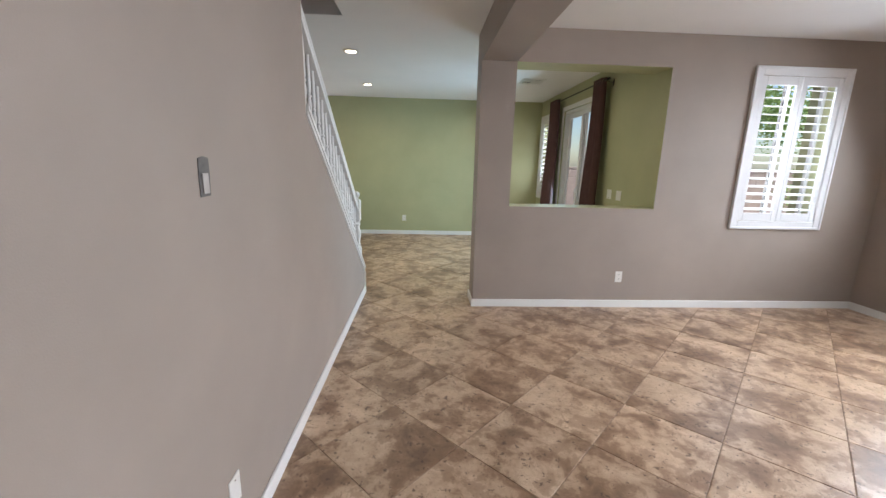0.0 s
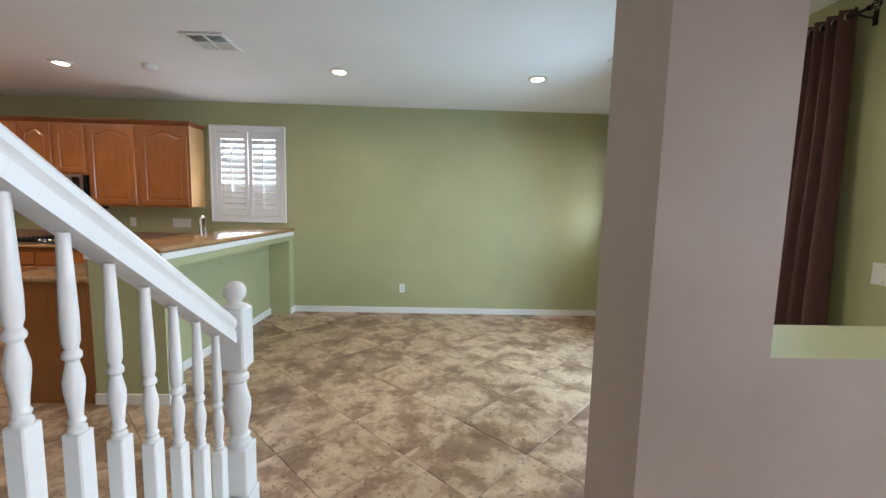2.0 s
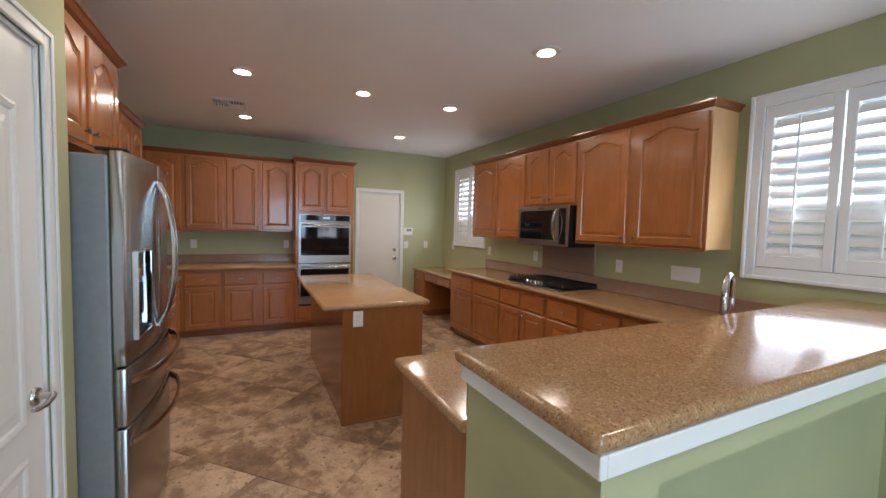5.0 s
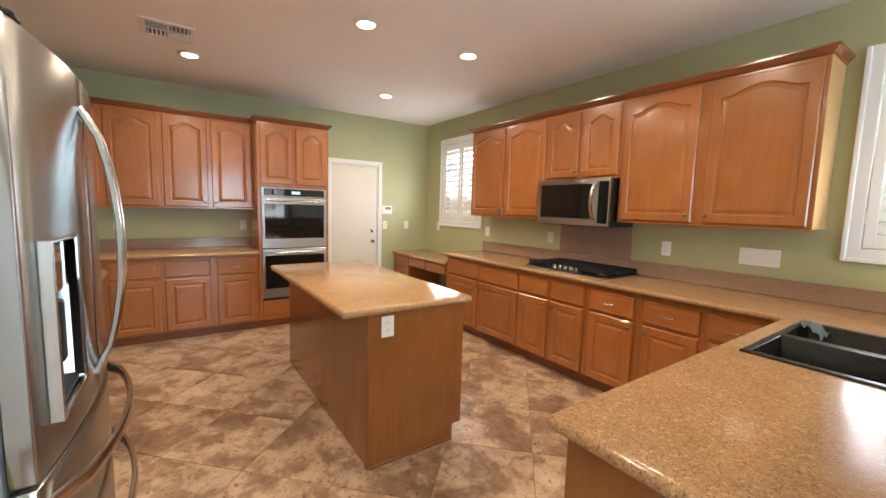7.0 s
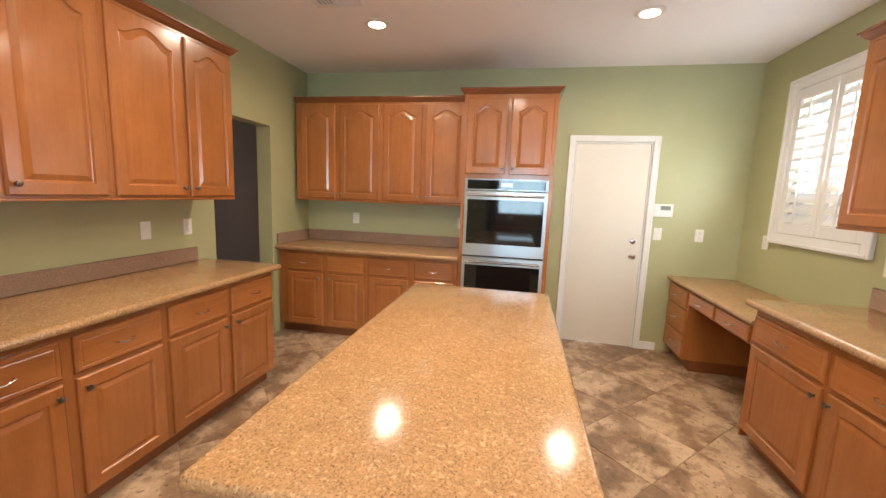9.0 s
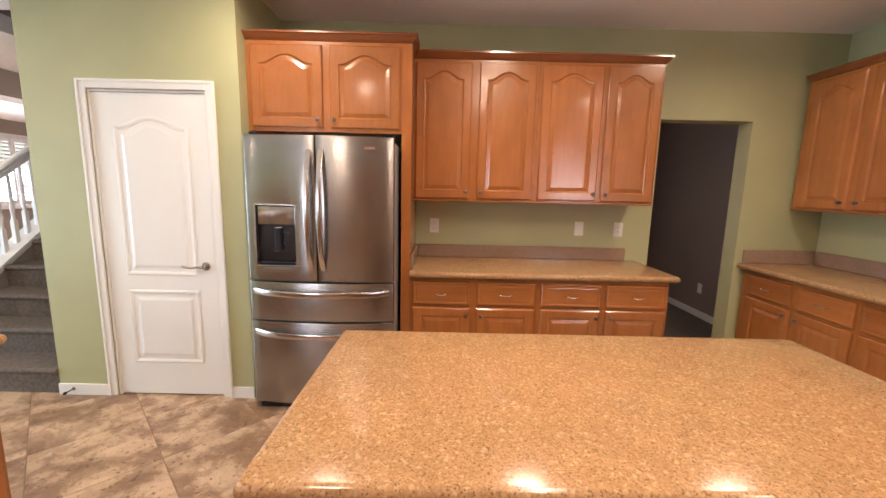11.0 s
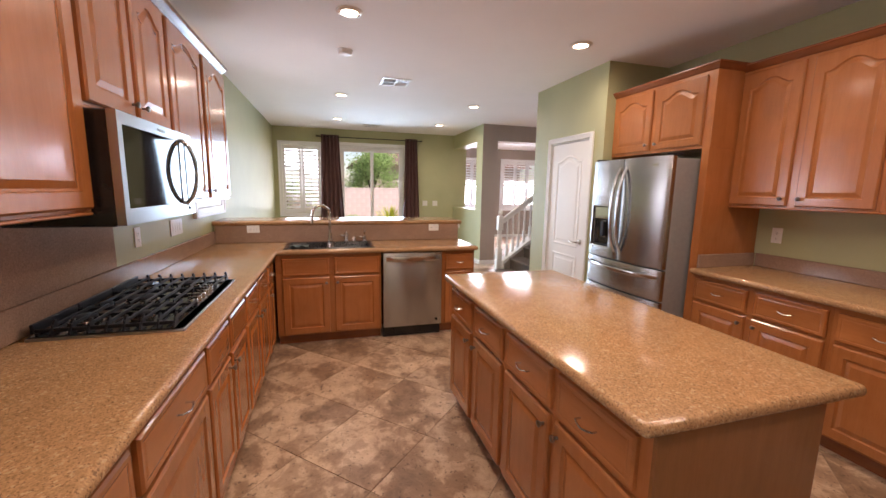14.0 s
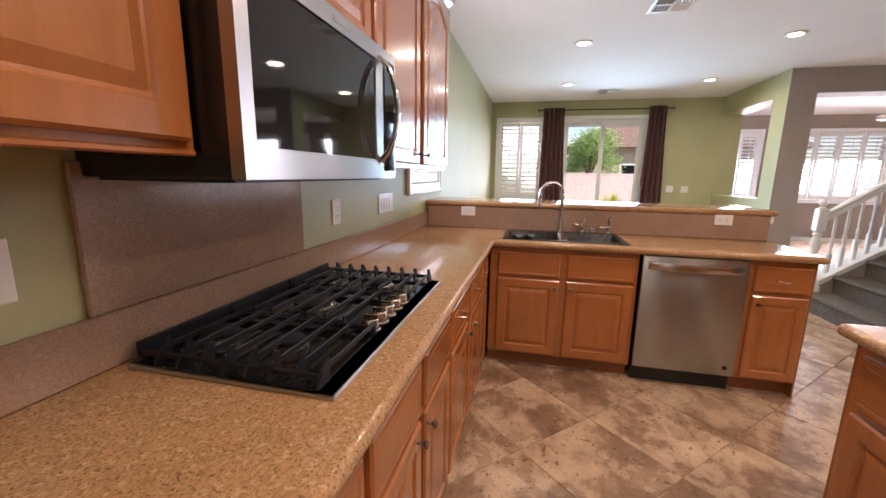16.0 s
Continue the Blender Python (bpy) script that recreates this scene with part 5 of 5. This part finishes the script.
# ---- plates on the walls ----
def plate(m, kind, w=0.075, h=0.118, n=1, name="wall_outlet", label="white plastic wall outlet", category="outlet"):
    """Local -y faces the room; the centre is at m."""
    p = thing(name, m, label, category)
    part("cover", boxed(-w / 2, w / 2, -0.006, -0.0003, -h / 2, h / 2, 0.003, 2), PLASTIC, p)
    for i in range(n):
        cx = (i - (n - 1) / 2) * 0.046
        if kind == "outlet":
            for zz in (-0.02, 0.02):
                bm = boxed(cx - 0.016, cx + 0.016, -0.0078, -0.0062, zz - 0.014, zz + 0.014, 0.0006, 1)
                f = part("socket", bm, PLASTIC, p)
                bm = bmesh.new()
                for dx in (-0.006, 0.006):
                    box(bm, cx + dx - 0.001, cx + dx + 0.001, -0.0083, -0.0079, zz - 0.001, zz + 0.007)
                box(bm, cx - 0.002, cx + 0.002, -0.0083, -0.0079, zz - 0.009, zz - 0.005)
                part("slot", bm, SLOT, f)
        elif kind == "switch":
            bm = boxed(cx - 0.016, cx + 0.016, -0.0085, -0.0062, -0.033, 0.033, 0.001, 1)
            part("rocker", bm, PLASTIC, p)
    if kind == "blank":
        bm = bmesh.new()
        for zz in (-0.042, 0.042):
            lathe(bm, [(0.003, -0.0061), (0.003, -0.0075)], 8, (0, 0, zz), "y")
        part("screw", bm, CHROME, p)
    return p


SW = dict(name="light_switch", label="white plastic light switch plate", category="switch")
N = 8.44
plate(facing(0.13, N, 0.345, "n"), "outlet")
plate(facing(-4.64, N, 1.17, "n"), "outlet")
plate(facing(-3.42, N, 1.17, "n"), "outlet")
plate(facing(-2.79, N, 1.17, "n"), "switch", 0.235, 0.118, 4, "light_switch", "white four-gang light switch plate", "switch")
plate(facing(-5.68, N, 1.17, "n"), "switch", **SW)
plate(facing(-6.84, N, 1.18, "n"), "outlet")
plate(facing(-7.22, 4.57, 1.18, "w"), "outlet")
plate(facing(-7.22, 5.77, 1.18, "w"), "outlet")
plate(facing(-7.22, 7.71, 1.175, "w"), "switch", **SW)
plate(facing(-7.22, 8.08, 1.18, "w"), "outlet")
plate(facing(-7.22, 2.6, 0.35, "w"), "outlet")
plate(facing(-3.99, 3.98, 1.175, "s"), "outlet")
plate(facing(-5.20, 3.98, 1.175, "s"), "switch", **SW)
plate(facing(-5.53, 3.98, 1.175, "s"), "outlet")
plate(facing(-1.60, 6.755, 0.34, "w"), "outlet")
plate(pose(-1.86, 6.185, 1.055, 0, 0, -90) @ pose(0, 0, 0, 0, 90, 0), "outlet")
plate(pose(-1.86, 8.07, 1.055, 0, 0, -90) @ pose(0, 0, 0, 0, 90, 0), "outlet")
plate(facing(2.925, 5.14, 1.15, "e"), "blank", 0.118, 0.118, 1, "wall_plate", "white blank double wall plate", "wall plate")
plate(facing(2.925, 4.895, 1.15, "e"), "switch", 0.118, 0.118, 2, "light_switch", "white two-gang light switch plate", "switch")
plate(facing(2.925, 8.0, 0.325, "e"), "outlet")
plate(facing(2.64, 4.13, 0.34, "n"), "outlet")
plate(facing(-0.13, 1.425, 0.30, "w"), "blank", name="wall_plate", label="white blank wall plate low on the wall", category="wall plate")
plate(facing(-3.688, 6.006, 0.80, "w"), "outlet")
th = thing("alarm_keypad", facing(-7.22, 7.735, 1.405, "w"), "white alarm keypad beside the door", "keypad")
part("case", boxed(-0.085, 0.085, -0.025, -0.0003, -0.062, 0.062, 0.006, 2), PLASTIC, th)
part("screen", boxed(-0.03, 0.06, -0.0265, -0.0255, 0.005, 0.045), plain("grey_screen", (0.2, 0.22, 0.2), 0.3), th)
tape = thing("tape_patch", facing(-0.13, 1.44, 1.42, "w"), "torn strip of grey tape over a wall hole", "tape")
bm = bmesh.new()
pts = [(-0.03, -0.06), (0.026, -0.058), (0.03, 0.02), (0.028, 0.058), (0.0, 0.062), (-0.028, 0.056), (-0.031, 0.0)]
loft(bm, [[(x, -0.0004, z) for x, z in pts], [(x, -0.003, z) for x, z in pts]])
part("strip", bm, WINDOW_ROOM, tape)
part("torn_flap", boxed(-0.018, 0.014, -0.0075, -0.0035, -0.05, 0.012, 0.001, 1), plain("pale_tape", (0.45, 0.42, 0.40), 0.5), tape)
ds = thing("door_stop", pose(-1.515, 4.6995, 0.045), "small dark peg door stop on the baseboard", "door stop")
part("peg", lathe(bmesh.new(), [(0.012, 0.0003), (0.012, 0.004), (0.005, 0.007), (0.005, 0.055)], 12, axis="y"), KNOB, ds, smooth=True)
part("tip", lathe(bmesh.new(), [(0.007, 0.0555), (0.01, 0.06), (0.01, 0.072), (0.006, 0.075)], 12, axis="y"), IRON, ds, "black rubber tip", smooth=True)
cl = thing("dish_cloth", pose(-2.31, 7.60, 0.925), "crumpled grey dish cloth over the sink edge", "cloth")
bm = bmesh.new()
rows = []
for i in range(13):
    u = i / 12
    rows.append([Vector((-0.05 + 0.10 * (j / 10), -0.07 + 0.14 * u + 0.01 * math.sin(j), 0.006 + 0.018 * math.sin(5 * u + j * 0.9) ** 2 - (0.10 * max(0, j / 10 - 0.55)))) for j in range(11)])
fr_ = [[bm.verts.new(p) for p in r] for r in rows]
bk_ = [[bm.verts.new(p - Vector((0, 0, 0.003))) for p in r] for r in rows]
for a in range(12):
    for c in range(10):
        bm.faces.new((fr_[a][c], fr_[a][c + 1], fr_[a + 1][c + 1], fr_[a + 1][c]))
        bm.faces.new((bk_[a][c], bk_[a + 1][c], bk_[a + 1][c + 1], bk_[a][c + 1]))
part("fabric", bm, paint("grey_cloth", (0.10, 0.13, 0.13), 0.9, 200, 0.5, 0.2, 20), cl, smooth=True)


# ---- outside ----
gr = structure("ground", cells(bmesh.new(), [-60, -7.5, 5.48, 60], [-60, -3.3, 8.58, 60], [-0.5, -0.16], lambda x, y, z: True), GRAVEL, "tan gravel yard reaching the distance", "ground")
structure("pavement_patio", boxed(3.12, 7.2, 4.46, 9.4, -0.1595, -0.03, 0.01, 1), CONCRETE, "pale concrete patio slab", "patio")
structure("eave", boxed(3.12, 3.55, 4.45, 8.9, 2.95, 3.1), STUCCO, "tan stucco eave over the patio door", "eave")

BLOCKS = mesh_of("block", boxed(-0.197, 0.197, -0.075, 0.075, -0.097, 0.097, 0.006, 1), BLOCK)


def block_wall(name, m, length, courses, label):
    w_ = tagged(new(name, mesh_of(name, boxed(0, length, -0.065, 0.065, 0, courses * 0.2), paint("mortar", (0.56, 0.455, 0.415), 0.95))), label, "garden wall", "", "structure")
    w_.matrix_world = m
    for c in range(courses):
        k = 0
        x = 0.2 - (0.2 if c % 2 else 0)
        while x - 0.197 < length:
            if x + 0.197 <= length + 0.2 and x > 0.1:
                part("block", BLOCKS, None, w_, m=pose(x, 0, c * 0.2 + 0.1))
            x += 0.4
    part("cap", boxed(0, length, -0.09, 0.09, courses * 0.2 + 0.0005, courses * 0.2 + 0.05, 0.008, 1), BLOCK, w_)


block_wall("wall_garden_north", pose(3.6, 10.2, -0.16), 8.0, 8, "pinkish concrete block garden wall")
block_wall("wall_garden_east", pose(11.6, -2.0, -0.16, 0, 0, 90), 12.0, 8, "pinkish concrete block garden wall")


def leafy_tree(x, y, h, r, seed, name="tree", label="leafy green tree beyond the garden wall", leaf=0.16, count=900, trunk=0.09, mat=None, z=-0.16):
    rnd = random.Random(seed)
    t = thing(name, pose(x, y, z), label, name)
    bm = bmesh.new()
    th_ = h * 0.45
    tube(bm, [(0, 0, 0), (0.04, 0.02, th_ * 0.5), (0.0, 0.05, th_), (0.05, 0.0, h * 0.75)], [trunk, trunk * 0.8, trunk * 0.6, trunk * 0.2], 8)
    ends = []
    for k in range(9):
        a = k * 2.4 + rnd.uniform(-0.4, 0.4)
        q = rnd.uniform(0.4, 0.95)
        e = Vector((math.cos(a) * r * q, math.sin(a) * r * q, h * rnd.uniform(0.5, 0.92)))
        s = Vector((0, 0.03, th_ * rnd.uniform(0.6, 1.05)))
        tube(bm, [s, s.lerp(e, 0.5) + Vector((0, 0, 0.12)), e], [trunk * 0.4, trunk * 0.25, trunk * 0.08], 6)
        ends.append(e)
    part("trunk", bm, BARK, t, smooth=True)
    ends.append(Vector((0, 0, h * 0.88)))
    vs, fs = [], []
    for i in range(count):
        c = rnd.choice(ends) + Vector((rnd.gauss(0, r * 0.21), rnd.gauss(0, r * 0.21), rnd.gauss(0, h * 0.08)))
        d = Vector((rnd.uniform(-1, 1), rnd.uniform(-1, 1), rnd.uniform(-0.6, 0.6))).normalized()
        s = d.cross(Vector((rnd.uniform(-1, 1), rnd.uniform(-1, 1), 1))).normalized()
        L = leaf * rnd.uniform(0.6, 1.3)
        b = len(vs)
        up = d.cross(s) * L * 0.12
        vs += [c - d * L * 0.5, c + s * L * 0.26 + up, c + d * L * 0.5, c - s * L * 0.26 + up]
        fs.append((b, b + 1, b + 2, b + 3))
    me = bpy.data.meshes.new("crown")
    me.from_pydata([tuple(v) for v in vs], [], fs)
    me.materials.append(mat or LEAF)
    part("crown", me, None, t)
    return t


leafy_tree(14.2, 5.2, 3.5, 1.3, 1, leaf=0.12, count=9000)
leafy_tree(13.0, 11.5, 4.6, 2.2, 2, leaf=0.15, count=12000, label="broad green tree beyond the garden wall")
leafy_tree(8.8, 12.8, 4.4, 2.0, 4, leaf=0.14, count=12000, label="broad green tree beyond the garden wall")
leafy_tree(10.2, 8.9, 1.9, 1.0, 12, "tree", "small leafy green tree in the garden corner", 0.09, 2500, 0.04)
leafy_tree(9.9, 6.3, 0.55, 0.5, 8, "shrub", "low green shrub by the garden wall", 0.09, 700, 0.02)
leafy_tree(9.9, 7.2, 0.5, 0.55, 9, "shrub", "low green shrub by the garden wall", 0.09, 700, 0.02)
leafy_tree(7.6, 6.0, 0.4, 0.4, 10, "shrub", "low yellow green shrub beside the patio", 0.08, 500, 0.02, YUCCA)


def spiky_plant(x, y, n, L, seed):
    rnd = random.Random(seed)
    t = thing("spiky_plant", pose(x, y, -0.16), "spiky yellow green rosette plant in gravel", "plant")
    vs, fs = [], []
    for i in range(n):
        a = rnd.uniform(0, 2 * math.pi)
        e = rnd.uniform(0.25, 1.45)
        l = L * rnd.uniform(0.7, 1.1)
        d = Vector((math.cos(a), math.sin(a), 0))
        s = Vector((-math.sin(a), math.cos(a), 0)) * 0.022
        b = len(vs)
        for q in (0, 0.4, 0.75, 1.0):
            p = d * (l * math.cos(e) * q) + Vector((0, 0, 0.12 + l * math.sin(e) * q - 0.25 * l * q * q))
            wdt = (0.8, 1.0, 0.6, 0.05)[int(q * 3.4)]
            vs += [p + s * wdt, p - s * wdt + Vector((0, 0, 0.004))]
        for q in range(3):
            fs.append((b + 2 * q, b + 2 * q + 1, b + 2 * q + 3, b + 2 * q + 2))
    me = bpy.data.meshes.new("leaves")
    me.from_pydata([tuple(v) for v in vs], [], fs)
    me.materials.append(YUCCA)
    part("leaves", me, None, t)
    part("stem", lathe(bmesh.new(), [(0.08, 0.0), (0.07, 0.12), (0.03, 0.16)], 10), BARK, t)


spiky_plant(8.8, 5.1, 170, 1.2, 1)
spiky_plant(6.6, 9.0, 90, 0.6, 2)

nh = thing("neighbour_house", pose(20, 1.5, -0.16), "tan stucco house with a brown tiled roof", "house")
part("wall", boxed(-3, 3, -6, 4, 0, 3.0), STUCCO, nh)
bm = bmesh.new()
loft(bm, [[(-3.6, -6.6, 3.0), (3.6, -6.6, 3.0), (3.6, 4.6, 3.0), (-3.6, 4.6, 3.0)], [(-0.3, -3.5, 5.0), (0.3, -3.5, 5.0), (0.3, 1.5, 5.0), (-0.3, 1.5, 5.0)]])
part("roof", bm, ROOFTILE, nh)
for y in (-4.0, 0.5):
    wnd = part("window", boxed(-3.06, -2.99, y, y + 1.4, 1.0, 2.2), VINYL, nh)
    part("pane", boxed(-3.075, -3.065, y + 0.08, y + 1.32, 1.08, 2.12), BLACK_GLASS, wnd)


# ---- floor tiles ----
S = 0.3685
bm = bmesh.new()
g = 0.0022
h = S - g * 1.414
top = [(h, 0), (0, h), (-h, 0), (0, -h)]
k = (h - 0.004) / h
loft(bm, [[(x, y, -0.008) for x, y in top], [(x, y, -0.0015) for x, y in top], [(x * k, y * k, 0.0) for x, y in top]])
TILE_MESH = mesh_of("tile", bm, TILE)
for i in range(-22, 14):
    for j in range(-16, 20):
        if (i + j) % 2:
            continue
        x, y = 0.745 + S * (i + 1), 2.005 + S * j
        kitchen = -7.3 < x < 3.1 and 3.9 < y < 8.6
        room = -0.5 < x < 5.6 and -1.2 < y <= 4.45
        if kitchen or room:
            part("tile", TILE_MESH, None, floor, m=pose(x, y, 0))
